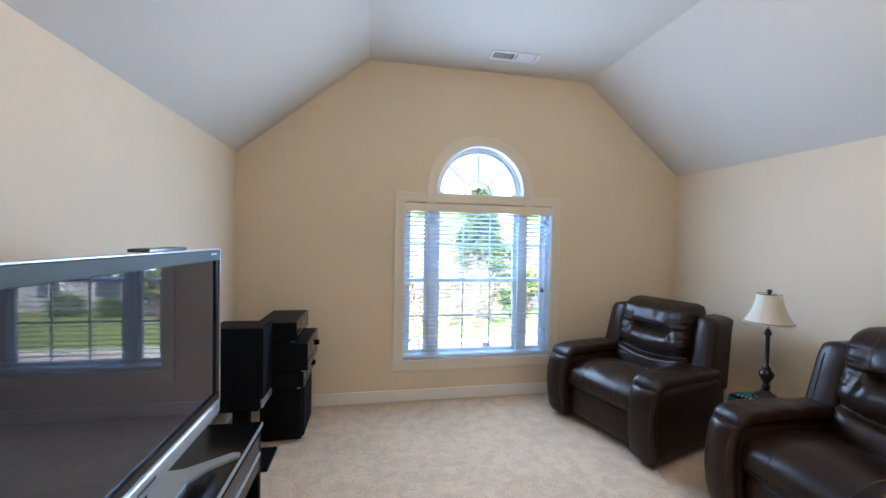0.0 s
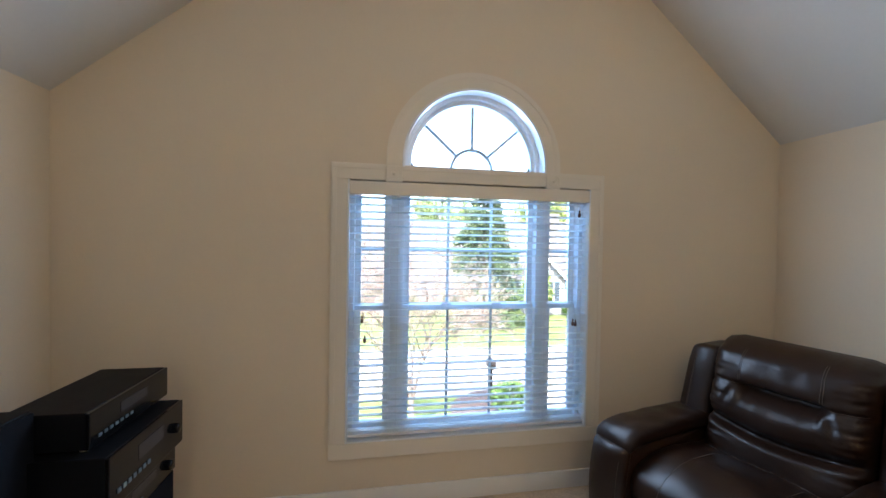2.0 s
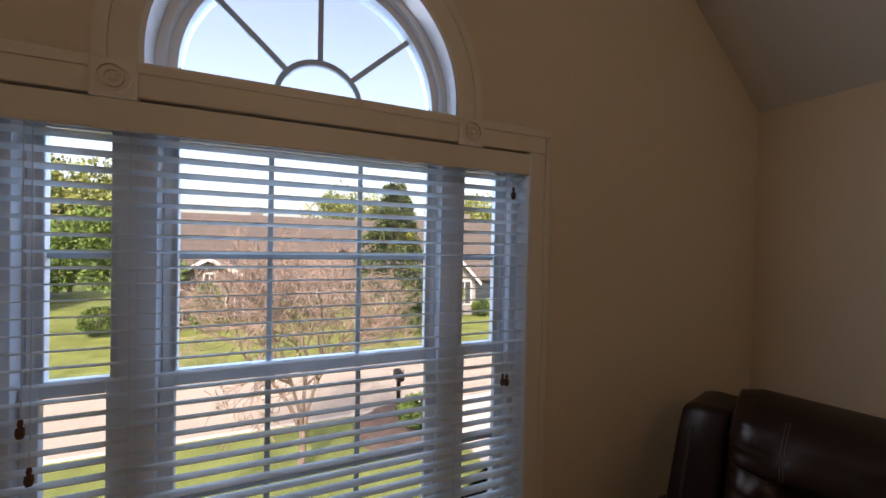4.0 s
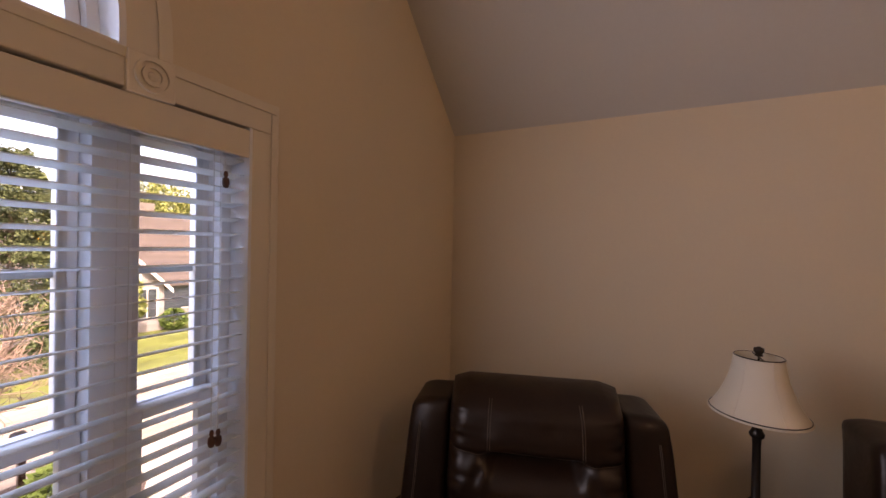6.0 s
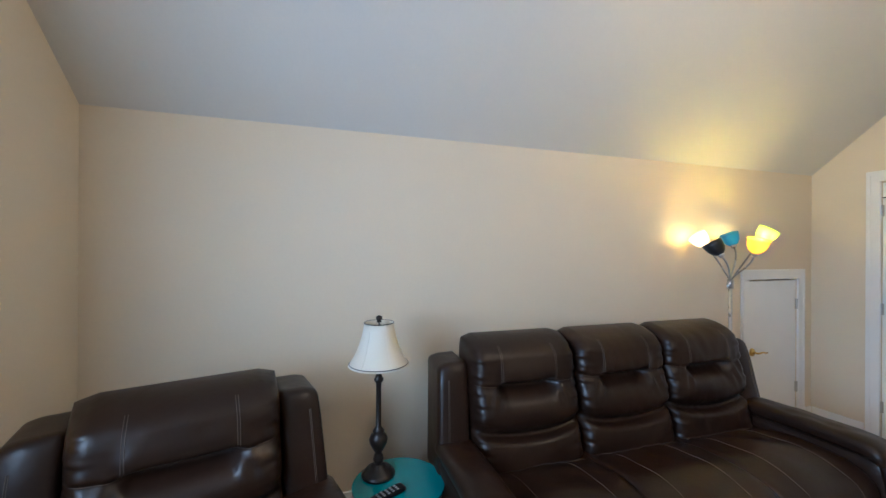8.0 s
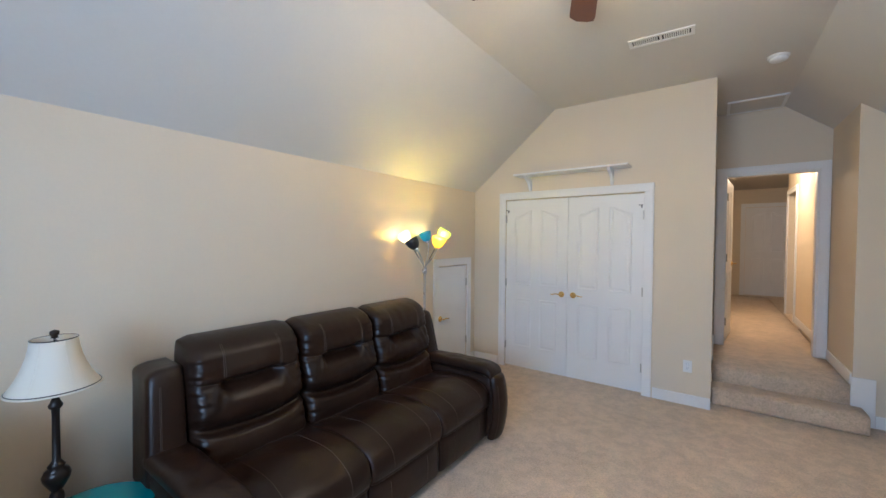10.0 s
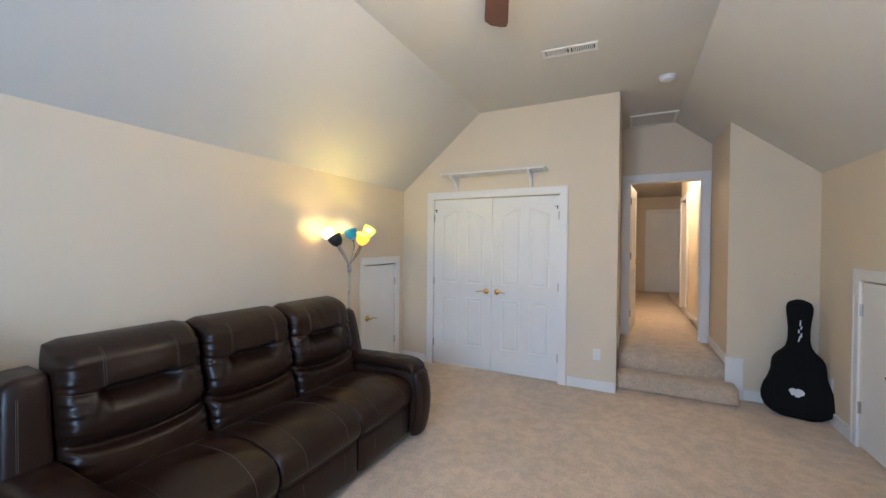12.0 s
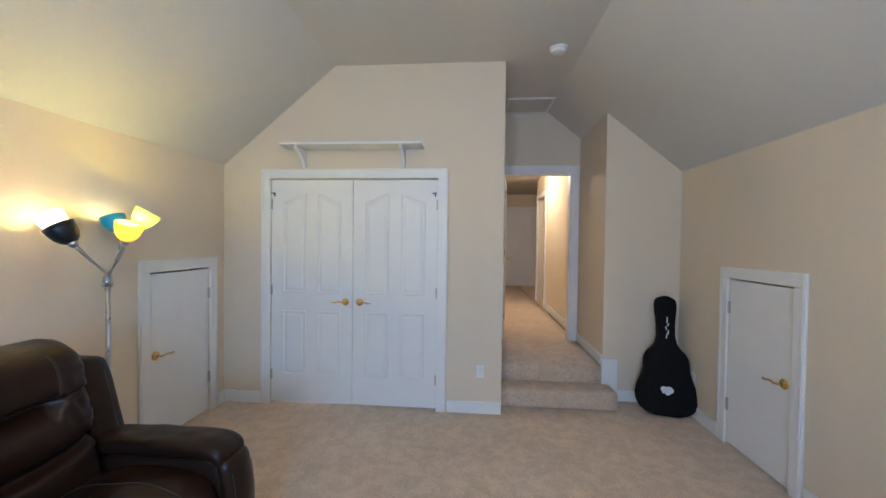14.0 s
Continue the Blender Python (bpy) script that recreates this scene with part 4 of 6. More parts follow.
def loft(loop, w, edge, swell, nx=24):
    """Sweeps a (y, z) loop across x, drawn in by edge at both ends and swollen by swell(u, y, z) -> (dy, dz)."""
    bm = bmesh.new()
    cy, cz = sum(p[0] for p in loop) / len(loop), sum(p[1] for p in loop) / len(loop)
    rows = []
    for i in range(nx + 1):
        u = math.sin(math.pi / 2 * (2 * i / nx - 1))
        pull = edge * (1 - math.sqrt(max(0.0, 1 - max(0.0, (abs(u) - 0.90) / 0.10) ** 2)))
        row = []
        for y, z in loop:
            dy, dz = swell(u, y, z)
            d = Vector((y - cy, z - cz))
            d -= d.normalized() * pull
            row.append(bm.verts.new((u * w / 2, cy + d.x + dy, cz + d.y + dz)))
        rows.append(row)
    for a, b in zip(rows, rows[1:]):
        for k in range(len(a)):
            bm.faces.new((a[k], b[k], b[(k + 1) % len(a)], a[(k + 1) % len(a)]))
    bm.faces.new(rows[0])
    bm.faces.new(rows[-1][::-1])
    return bm


SEAT_LOOP = smooth_loop([(0.30, 0.33), (0.31, 0.440), (0.20, 0.468), (0.075, 0.460), (-0.04, 0.482), (-0.20, 0.494), (-0.335, 0.482), (-0.430, 0.440), (-0.462, 0.375), (-0.452, 0.315), (-0.40, 0.292), (0.0, 0.292)], 6)


def seat_swell(seed):
    p = random.Random(seed).uniform(0, 6.28)

    def swell(u, y, z):
        top = max(0.0, (z - 0.36) / 0.12)
        soft = 0.018 * (1 - u * u) * top * max(0.0, 1 - abs(y + 0.20) / 0.32)
        soft += 0.0045 * math.sin(6 * u + p + 9 * y) * math.sin(14 * y + p) * top
        soft += 0.0030 * math.sin(21 * u + 30 * y + p) * math.exp(-((y - 0.07) / 0.07) ** 2) * top
        return -0.012 * (1 - u ** 4) * max(0.0, -y - 0.36) / 0.10, soft
    return swell


def stitch(name, pts, parent):
    part(name, tube(pts, 0.0012, 5), THREAD, parent, smooth=True)


def seating(name, seats, seat_w, arm_w, back_h, wing_w, m, label, category):
    """A padded leather recliner or sofa of equal seats between two curved arms; the front faces -y, the origin on the floor."""
    s = empty(name, m, label, category)
    W = seats * seat_w
    part("base", box_mesh((-W / 2 - arm_w + 0.05, -0.36, 0.025), (W / 2 + arm_w - 0.05, 0.38, 0.29), 0.02), BLACKBASE, s)
    for sx in (-1, 1):
        for y in (-0.32, 0.34):
            part("foot", lathe([(0, 0), (0.025, 0), (0.028, 0.026), (0, 0.026)], 14, Matrix.Translation((sx * (W / 2 + arm_w - 0.10), y, 0))), BLACKBASE, s)
    over = [p for p in SEAT_LOOP[7:52] if p[1] > 0.31 and p[0] < 0.29]
    for k in range(seats):
        cx = -W / 2 + seat_w * (k + 0.5)
        swell = seat_swell(10 + k)
        bm = loft(SEAT_LOOP, seat_w - 0.003, 0.020, swell)
        bmesh.ops.translate(bm, vec=(cx, 0, 0), verts=bm.verts)
        seat = part("seat_cushion", bm, LEATHER, s, smooth=True)
        hw = seat_w / 2

        def lie(u, y, z):
            dy, dz = swell(u, y, z)
            n = Vector((y + 0.08, z - 0.39)).normalized() * 0.0012
            return (cx + u * hw, y + dy + n.x, z + dz + n.y)
        for u in (-0.52, 0.52):
            stitch("stitching", [lie(u, y, z) for y, z in over], seat)
        stitch("stitching", [lie(-0.88 + 1.76 * i / 20, 0.055, 0.4625) for i in range(21)], seat)

        def flap(x, y, z):
            return x, y - 0.016 * (1 - (z / 0.115) ** 2) * (1 - (x / (seat_w / 2)) ** 6), z
        rest = part("footrest_panel", rounded_box((seat_w / 2 - 0.004, 0.030, 0.115), 0.024, (16, 6, 12), flap, (cx, -0.408, 0.178)), LEATHER, s, smooth=True)
        for u in (-0.52, 0.52):
            stitch("stitching", [(cx + u * hw, -0.408 - 0.0312 - 0.016 * (1 - (z / 0.115) ** 2) * (1 - 0.52 ** 6), 0.178 + z) for z in [-0.08 + 0.016 * i for i in range(11)]], rest)
        bm, on = pillow_back(seat_w + 0.008, back_h, 31 + k + seats)
        off = Vector((cx, 0.195, 0.435))
        bmesh.ops.translate(bm, vec=off, verts=bm.verts)
        back = part("back_cushion", bm, LEATHER, s, smooth=True)
        for u in (-0.50, 0.50):
            for du in (-0.014, 0.014):
                stitch("stitching", [on(u + du, 0.635 + 0.30 * i / 18) + off for i in range(19)], back)
        for a in (-0.93, 0.53):
            stitch("stitching", [on(u, 0.655 - 0.035 * (1 - u * u) + 0.004) + off for u in [a + 0.40 * i / 10 for i in range(11)]], back)
    for sx in (-1, 1):
        ax = sx * (W / 2 + arm_w / 2)

        def side(x, y, z):
            yy = y
            if y < -0.3:
                yy = y - 0.035 * (1 - ((z - 0.05) / 0.30) ** 2) + 0.05 * max(0.0, (-z - 0.12) / 0.17)
            rear = max(0.0, y - 0.22) / 0.22
            return x * (1 + 0.02 * (1 - (z / 0.29) ** 2)) - sx * 0.038 * rear, yy, z - (0.030 * rear if z > 0.1 else 0)
        arm = part("armrest", rounded_box((arm_w / 2, 0.42, 0.255), 0.060, (12, 26, 18), side, (ax, -0.05, 0.282)), LEATHER, s, smooth=True)

        def pad(x, y, z):
            v, u = y / 0.34, x / (arm_w / 2 + 0.010)
            if z > 0:
                z += 0.012 * (1 - u * u) * (1 - 0.4 * v * v) + 0.006 * noise.noise(Vector((1.5 * u + ax, 3 * v, 2)))
            if y < -0.24:
                z -= 3.4 * (y + 0.24) ** 2
            return x, y, z - 0.012 * max(0.0, v)
        p = part("arm_pad", rounded_box((arm_w / 2 + 0.010, 0.350, 0.036), 0.032, (16, 44, 10), pad, (ax, -0.125, 0.556)), LEATHER, arm, smooth=True)
        lip = [(ax + (arm_w / 2 + 0.0112) * math.cos(a), -0.40 - 0.062 * math.sin(a) ** 0.6, 0.520 + 0.010 * abs(math.cos(a))) for a in [math.pi * i / 14 for i in range(15)]]
        stitch("stitching", lip, p)

        def face(x, y, z):
            return x, y - 0.026 * (1 - (x / (arm_w / 2)) ** 2) - 0.05 * (1 - ((z - 0.02) / 0.27) ** 2), z
        f = part("arm_front", rounded_box((arm_w / 2 + 0.003, 0.028, 0.245), 0.026, (12, 6, 20), face, (ax, -0.442, 0.280)), LEATHER, arm, smooth=True)
        for e in (-0.80, 0.80):
            stitch("stitching", [(ax + e * arm_w / 2, -0.442 - 0.0287 - 0.026 * (1 - e * e) - 0.05 * (1 - ((z - 0.02) / 0.27) ** 2), 0.280 + z) for z in [-0.21 + 0.021 * i for i in range(20)]], f)

        def wing(x, y, z):
            t = (z + 0.26) / 0.52
            k = max(0.0, t - 0.78) / 0.22
            o = max(0.0, x * sx / wing_w)
            thick = 1 - 0.10 * t
            return x * thick + sx * (0.012 - 0.022 * t), y + 0.21 * z + 0.012 * k * k - 0.012 * (1 - (x / wing_w) ** 2), z - 0.022 * k * o * o
        wg = part("wing", rounded_box((wing_w, 0.115, 0.262), 0.020, (16, 12, 26), wing, (sx * (W / 2 + wing_w), 0.290, 0.672)), LEATHER, s, smooth=True)
        for e in (0.35, 0.42):
            seam = []
            for i in range(21):
                x, y, z = wing(sx * wing_w * e, -0.1165, -0.22 + 0.0205 * i)
                seam.append((sx * (W / 2 + wing_w) + x, 0.290 + y, 0.672 + z))
            stitch("stitching", seam, wg)
    part("back_panel", box_mesh((-W / 2 - 0.04, 0.36, 0.14), (W / 2 + 0.04, 0.405, 0.62), 0.02), LEATHER, s)
    return s


seating("recliner", 1, 0.605, 0.19, 0.576, 0.083, Matrix.Translation((2.245, 2.480, 0)) @ Matrix.Rotation(radians(-74.5), 4, "Z"),
        "dark brown leather recliner armchair with pale stitching by the window", "armchair")
seating("reclining_sofa", 3, 0.588, 0.165, 0.616, 0.083, Matrix.Translation((2.475, 0.53, 0)) @ Matrix.Rotation(radians(-91), 4, "Z"),
        "dark brown leather three-seat reclining sofa with pale stitching, along the wall", "sofa")

# ---- end table, table lamp, remote ----
TX, TY, TZ = 2.632, 1.768, 0.455
table = empty("end_table", Matrix.Translation((TX, TY, 0)), "small round teal-topped end table on thin metal legs", "table")
part("tabletop", lathe([(0, TZ - 0.014), (0.197, TZ - 0.014), (0.205, TZ - 0.010), (0.205, TZ - 0.002), (0.201, TZ), (0, TZ)], 48), TEAL, table, "teal glass round top")
part("rim", lathe([(0.188, TZ - 0.034), (0.196, TZ - 0.034), (0.196, TZ - 0.0145), (0.188, TZ - 0.0145), (0.188, TZ - 0.034)], 48), CHROME, table)
for i in range(4):
    a = radians(28 + 90 * i)
    part("leg", tube([(0.182 * math.cos(a), 0.182 * math.sin(a), TZ - 0.03), (0.182 * math.cos(a), 0.182 * math.sin(a), 0)], 0.009, 10), CHROME, table, smooth=True)
LX, LY = 2.715, 1.848
tlamp = empty("table_lamp", Matrix.Translation((LX, LY, TZ)), "dark turned table lamp with ivory bell shade, on the teal table", "lamp")
part("base", lathe([(0, 0), (0.074, 0), (0.076, 0.010), (0.066, 0.016), (0.058, 0.030), (0.036, 0.036), (0.030, 0.050), (0.018, 0.058), (0.0, 0.058)]), IRON, tlamp, smooth=True)
part("stem", lathe([(0.0, 0.056), (0.020, 0.056), (0.024, 0.075), (0.020, 0.095), (0.015, 0.105), (0.020, 0.112), (0.030, 0.130), (0.040, 0.150), (0.043, 0.168), (0.036, 0.185), (0.022, 0.196),
                    (0.027, 0.204), (0.020, 0.214), (0.0125, 0.225), (0.0115, 0.40), (0.013, 0.425), (0.020, 0.432), (0.022, 0.442), (0.016, 0.452), (0.010, 0.47), (0, 0.47)]), IRON, tlamp, smooth=True)
shade_prof = [(0.137, 0.510), (0.124, 0.528), (0.106, 0.559), (0.091, 0.595), (0.079, 0.631), (0.071, 0.667), (0.067, 0.701)]
shade_prof_in = [(r - 0.002, z) for r, z in reversed(shade_prof)]
shd = part("shade", lathe(shade_prof + shade_prof_in + [shade_prof[0]], 48), SHADECLOTH, tlamp, "ivory cloth bell shade with dark piping", True)
for r, z in ((0.1372, 0.511), (0.1335, 0.517), (0.0672, 0.701)):
    part("piping", lathe([(r, z - 0.002), (r + 0.002, z), (r, z + 0.002), (r - 0.0005, z), (r, z - 0.002)], 48), IRON if z > 0.515 else SHADECLOTH, shd)
for i in range(6):
    a = 2 * math.pi * i / 6 + 0.3
    part("shade_seam", tube([((r + 0.0005) * math.cos(a), (r + 0.0005) * math.sin(a), z) for r, z in shade_prof], 0.0012, 5), SHADECLOTH, shd)
part("harp_rod", tube([(0, 0, 0.465), (0, 0, 0.71)], 0.003, 8), IRON, tlamp)
part("spider", box_mesh((-0.0665, -0.002, 0.697), (0.0665, 0.002, 0.700)), IRON, tlamp)
part("finial", lathe([(0, 0.701), (0.012, 0.703), (0.009, 0.710), (0.015, 0.719), (0.014, 0.729), (0, 0.735)], 18), IRON, tlamp, smooth=True)
remote = empty("remote_control", Matrix.Translation((2.545, 1.835, TZ)) @ Matrix.Rotation(radians(25), 4, "Z"), "black remote control lying on the teal table", "remote")
part("body", rounded_box((0.024, 0.085, 0.011), 0.009, (6, 10, 4), None, (0, 0, 0.0115)), BLACKVINYL, remote, smooth=True)
for i in range(5):
    for j in (-1, 0, 1):
        part("button", box_mesh((j * 0.013 - 0.004, -0.05 + i * 0.022, 0.0222), (j * 0.013 + 0.004, -0.040 + i * 0.022, 0.024), 0.001), SILVER, remote)

# ---- five-arm floor lamp ----
PX, PY = 2.998, -0.80
flamp = empty("floor_lamp", Matrix.Translation((PX, PY, 0)), "grey metal floor lamp with five coloured shades, lit", "floor lamp")
part("base", lathe([(0, 0), (0.135, 0), (0.140, 0.008), (0.120, 0.022), (0.03, 0.034), (0.018, 0.05), (0, 0.05)], 36), CHROME, flamp, smooth=True)
part("pole", tube([(0, 0, 0.045), (0, 0, 1.245)], 0.0125, 14), CHROME, flamp, smooth=True)
part("collar", lathe([(0, 1.215), (0.022, 1.215), (0.024, 1.245), (0.020, 1.28), (0, 1.285)], 18), CHROME, flamp, smooth=True)
part("switch_knob", tube([(0.0, 0.02, 1.235), (-0.012, 0.045, 1.235)], 0.006, 8), CHROME, flamp)


def plastic_shade(name, colour, glow):
    return translucent(name, colour, 0.45, 0.35, glow)


WARM = (1.0, 0.65, 0.075)
BULB = emitter("lit_bulb", (1.0, 0.80, 0.45), 4.0)
shades = (("white", (3.045, -0.575, 1.560), (0.62, 0.12, 0.76), plastic_shade("white_plastic_shade", (1.0, 0.88, 0.60), 0.08), 0.30),
          ("black", (2.845, -0.455, 1.500), (0.45, 0.25, 0.80), material("black_plastic_shade", (0.010, 0.013, 0.018), rough=0.35), 0.0),
          ("blue", (3.085, -0.935, 1.570), (0.34, 0.05, 0.92), plastic_shade("blue_plastic_shade", (0.06, 0.23, 0.32), 0.03), 0.26),
          ("green", (2.750, -0.760, 1.590), (-0.40, -0.35, 0.86), plastic_shade("lime_plastic_shade", (0.72, 0.86, 0.20), 0.02), 2.4),
          ("yellow", (2.718, -0.640, 1.515), (-0.30, 0.05, 0.95), plastic_shade("yellow_plastic_shade", (0.95, 0.62, 0.06), 0.02), 2.0))
for colour, at, aim, mat, watts in shades:
    p, d = Vector(at) - Vector((PX, PY, 0)), Vector(aim).normalized()
    foot = p - d * 0.055
    start = Vector((0, 0, 1.27))
    c1 = start + Vector((foot.x * 0.25, foot.y * 0.25, 0.07))
    pts = []
    for i in range(13):
        t = i / 12
        pts.append((1 - t) ** 3 * start + 3 * (1 - t) ** 2 * t * c1 + 3 * (1 - t) * t * t * (foot - d * 0.09) + t ** 3 * foot)
    arm = part("arm", tube(pts, 0.0062, 8), CHROME, flamp, smooth=True)
    m = Matrix.Translation(p) @ d.to_track_quat("Z", "Y").to_matrix().to_4x4()
    part("socket", lathe([(0, -0.058), (0.014, -0.058), (0.020, -0.045), (0.022, -0.020), (0, -0.02)], 16, m), CHROME, arm, smooth=True)
    outer = [(0.022, -0.036), (0.040, -0.020), (0.053, 0.003), (0.060, 0.032), (0.064, 0.060)]
    part("shade", lathe(outer + [(r - 0.002, z) for r, z in reversed(outer)] + [outer[0]], 32, m), mat, arm, colour + " plastic cup shade", True)
    if watts:
        part("bulb", lathe([(0, -0.02), (0.010, -0.018), (0.012, 0.0), (0.020, 0.018), (0.019, 0.032), (0.010, 0.043), (0, 0.046)], 14, m), BULB, arm, smooth=True)
        point_lamp("floor_lamp_bulb", Vector((PX, PY, 0)) + p + d * 0.040, watts, WARM, 0.012)

# ---- television, stand and hi-fi ----
tv_stand = empty("tv_stand", Matrix.Translation((0, 0, 0)), "low black glossy television stand with silver edge strips", "tv stand")
SY0, SY1, SX0, SX1, SZ = 0.12, 1.83, -0.95, -0.435, 0.53
part("top", box_mesh((SX0, SY0, SZ - 0.025), (SX1, SY1, SZ), 0.003), BLACKGLOSS, tv_stand)
part("edge_strip", box_mesh((SX1 + 0.0005, SY0, SZ - 0.022), (SX1 + 0.005, SY1, SZ - 0.002), 0.001), SILVER, tv_stand, "silver metal edge strip")
part("shelf", box_mesh((SX0 + 0.01, SY0 + 0.03, 0.26), (SX1 - 0.02, SY1 - 0.03, 0.28), 0.003), BLACKGLOSS, tv_stand)
part("bottom", box_mesh((SX0 + 0.01, SY0 + 0.03, 0.04), (SX1 - 0.01, SY1 - 0.03, 0.065), 0.003), BLACKGLOSS, tv_stand)
for y in (SY0, SY1 - 0.03):
    part("side_panel", box_mesh((SX0, y, 0.03), (SX1 - 0.005, y + 0.03, SZ - 0.0255), 0.003), BLACKVINYL, tv_stand)
    for x in (SX0 + 0.05, SX1 - 0.06):
        part("foot", box_mesh((x - 0.02, y + 0.003, 0), (x + 0.02, y + 0.027, 0.0295), 0.002), BLACKVINYL, tv_stand)
for i in range(3):
    a = SY0 + 0.035 + i * (SY1 - SY0 - 0.07) / 3
    b = a + (SY1 - SY0 - 0.07) / 3 - 0.006
    fr = part("drawer_front", box_mesh((SX1 - 0.018, a, 0.30), (SX1 - 0.003, b, SZ - 0.05), 0.003), BLACKGLOSS, tv_stand)
    part("handle_strip", box_mesh((SX1 - 0.0025, a + 0.01, 0.385), (SX1 + 0.008, b - 0.01, 0.400), 0.002), SILVER, fr, "silver handle strip")
part("back_panel", box_mesh((SX0 + 0.001, SY0 + 0.03, 0.07), (SX0 + 0.009, SY1 - 0.03, SZ - 0.026)), BLACKVINYL, tv_stand)

tv = empty("television", Matrix.Translation((-0.57, 0, 0)), "large flat television with grey bezel and silver foot, switched off", "television")
TY0, TY1, TZ0, TZ1 = 0.30, 1.652, 0.668, 1.412
part("cabinet", box_mesh((-0.105, TY0 + 0.02, TZ0 + 0.03), (-0.020, TY1 - 0.02, TZ1 - 0.02), 0.015), BLACKVINYL, tv)
part("screen", box_mesh((-0.0195, TY0 + 0.035, TZ0 + 0.098), (-0.012, TY1 - 0.035, TZ1 - 0.045)), SCREEN, tv, "dark reflective glass screen")
part("bezel_top", box_mesh((-0.03, TY0, TZ1 - 0.046), (0.0, TY1, TZ1), 0.005), GREYBEZEL, tv)
part("bezel_edge", box_mesh((-0.032, TY0, TZ1 + 0.0005), (-0.001, TY1, TZ1 + 0.006), 0.002), SILVER, tv)
for a, b in ((TY0, TY0 + 0.034), (TY1 - 0.034, TY1)):
    part("bezel_side", box_mesh((-0.03, a, TZ0 + 0.10), (-0.004, b, TZ1 - 0.0465), 0.004), BLACKGLOSS, tv)
part("side_strip", box_mesh((-0.032, TY1 + 0.0005, TZ0 + 0.05), (0.0, TY1 + 0.007, TZ1), 0.002), SILVER, tv)
part("bezel_bottom", box_mesh((-0.03, TY0, TZ0 + 0.066), (-0.002, TY1, TZ0 + 0.0995), 0.004), BLACKGLOSS, tv)
part("speaker_bar", rounded_box((0.022, (TY1 - TY0) / 2, 0.034), 0.016, (6, 12, 8), None, (-0.016, (TY0 + TY1) / 2, TZ0 + 0.031)), SILVER, tv, "silver speaker bar", True)
part("badge", box_mesh((0.0062, 1.02, TZ0 + 0.026), (0.0075, 1.12, TZ0 + 0.038)), GREYBEZEL, tv)
part("logo_mark", box_mesh((0.0003, TY1 - 0.10, TZ1 - 0.020), (0.0012, TY1 - 0.045, TZ1 - 0.013)), SILVER, tv)
part("neck", box_mesh((-0.09, 0.80, SZ + 0.019), (-0.03, 1.15, TZ0 + 0.05), 0.01), BLACKGLOSS, tv)
foot_out = [(-0.13, 0.50), (-0.04, 0.47), (0.0, 0.60), (0.0, 1.34), (0.045, 1.42), (0.132, 1.500), (0.130, 1.522), (0.10, 1.528), (0.02, 1.475), (-0.05, 1.43), (-0.13, 1.42)]
part("foot", prism(foot_out, 0.012, Matrix(((1, 0, 0, 0), (0, 0, 1, 0), (0, 1, 0, SZ + 0.0005), (0, 0, 0, 1)))), SILVER, tv, "curved silver foot")
bar = empty("sensor_bar", Matrix.Translation((-0.61, 1.235, TZ1 + 0.0065)), "thin grey device lying on top of the television", "sensor bar")
part("body", box_mesh((-0.03, -0.125, 0), (0.03, 0.125, 0.012), 0.004), GREYBEZEL, bar)
part("front_strip", box_mesh((0.0302, -0.12, 0.002), (0.0312, 0.12, 0.010)), BLACKGLOSS, bar)

speaker = empty("bookshelf_speaker", Matrix.Translation((-0.705, 2.405, 0.0)), "black loudspeaker box on a dark pedestal stand", "loudspeaker")
part("cabinet", box_mesh((-0.16, -0.118, 0.395), (0.138, 0.118, 0.905), 0.005), BLACKVINYL, speaker)
part("grille", box_mesh((0.1385, -0.112, 0.455), (0.152, 0.112, 0.900), 0.004), GRILLE, speaker)
part("trim_strip", box_mesh((0.1385, -0.115, 0.399), (0.150, 0.115, 0.452), 0.003), SILVER, speaker, "grey metal strip under the grille")
part("stand_plate", box_mesh((-0.13, -0.10, 0.375), (0.12, 0.10, 0.3945), 0.003), BLACKVINYL, speaker)
part("stand_post", box_mesh((-0.05, -0.04, 0.022), (0.04, 0.04, 0.3745), 0.004), BLACKVINYL, speaker)
part("stand_base", box_mesh((-0.15, -0.13, 0), (0.185, 0.13, 0.0215), 0.003), BLACKVINYL, speaker)

sub = empty("subwoofer", Matrix.Translation((-0.515, 2.815, 0)), "black subwoofer cabinet on the carpet under stacked hi-fi", "subwoofer")
part("cabinet", box_mesh((-0.15, -0.185, 0.012), (0.135, 0.185, 0.425), 0.006), BLACKVINYL, sub)
part("grille", box_mesh((0.1355, -0.175, 0.03), (0.15, 0.175, 0.41), 0.004), GRILLE, sub)
for x in (-0.12, 0.10):
    for y in (-0.15, 0.15):
        part("foot", lathe([(0, 0), (0.018, 0), (0.018, 0.0118), (0, 0.0118)], 12, Matrix.Translation((x, y, 0))), BLACKGLOSS, sub)


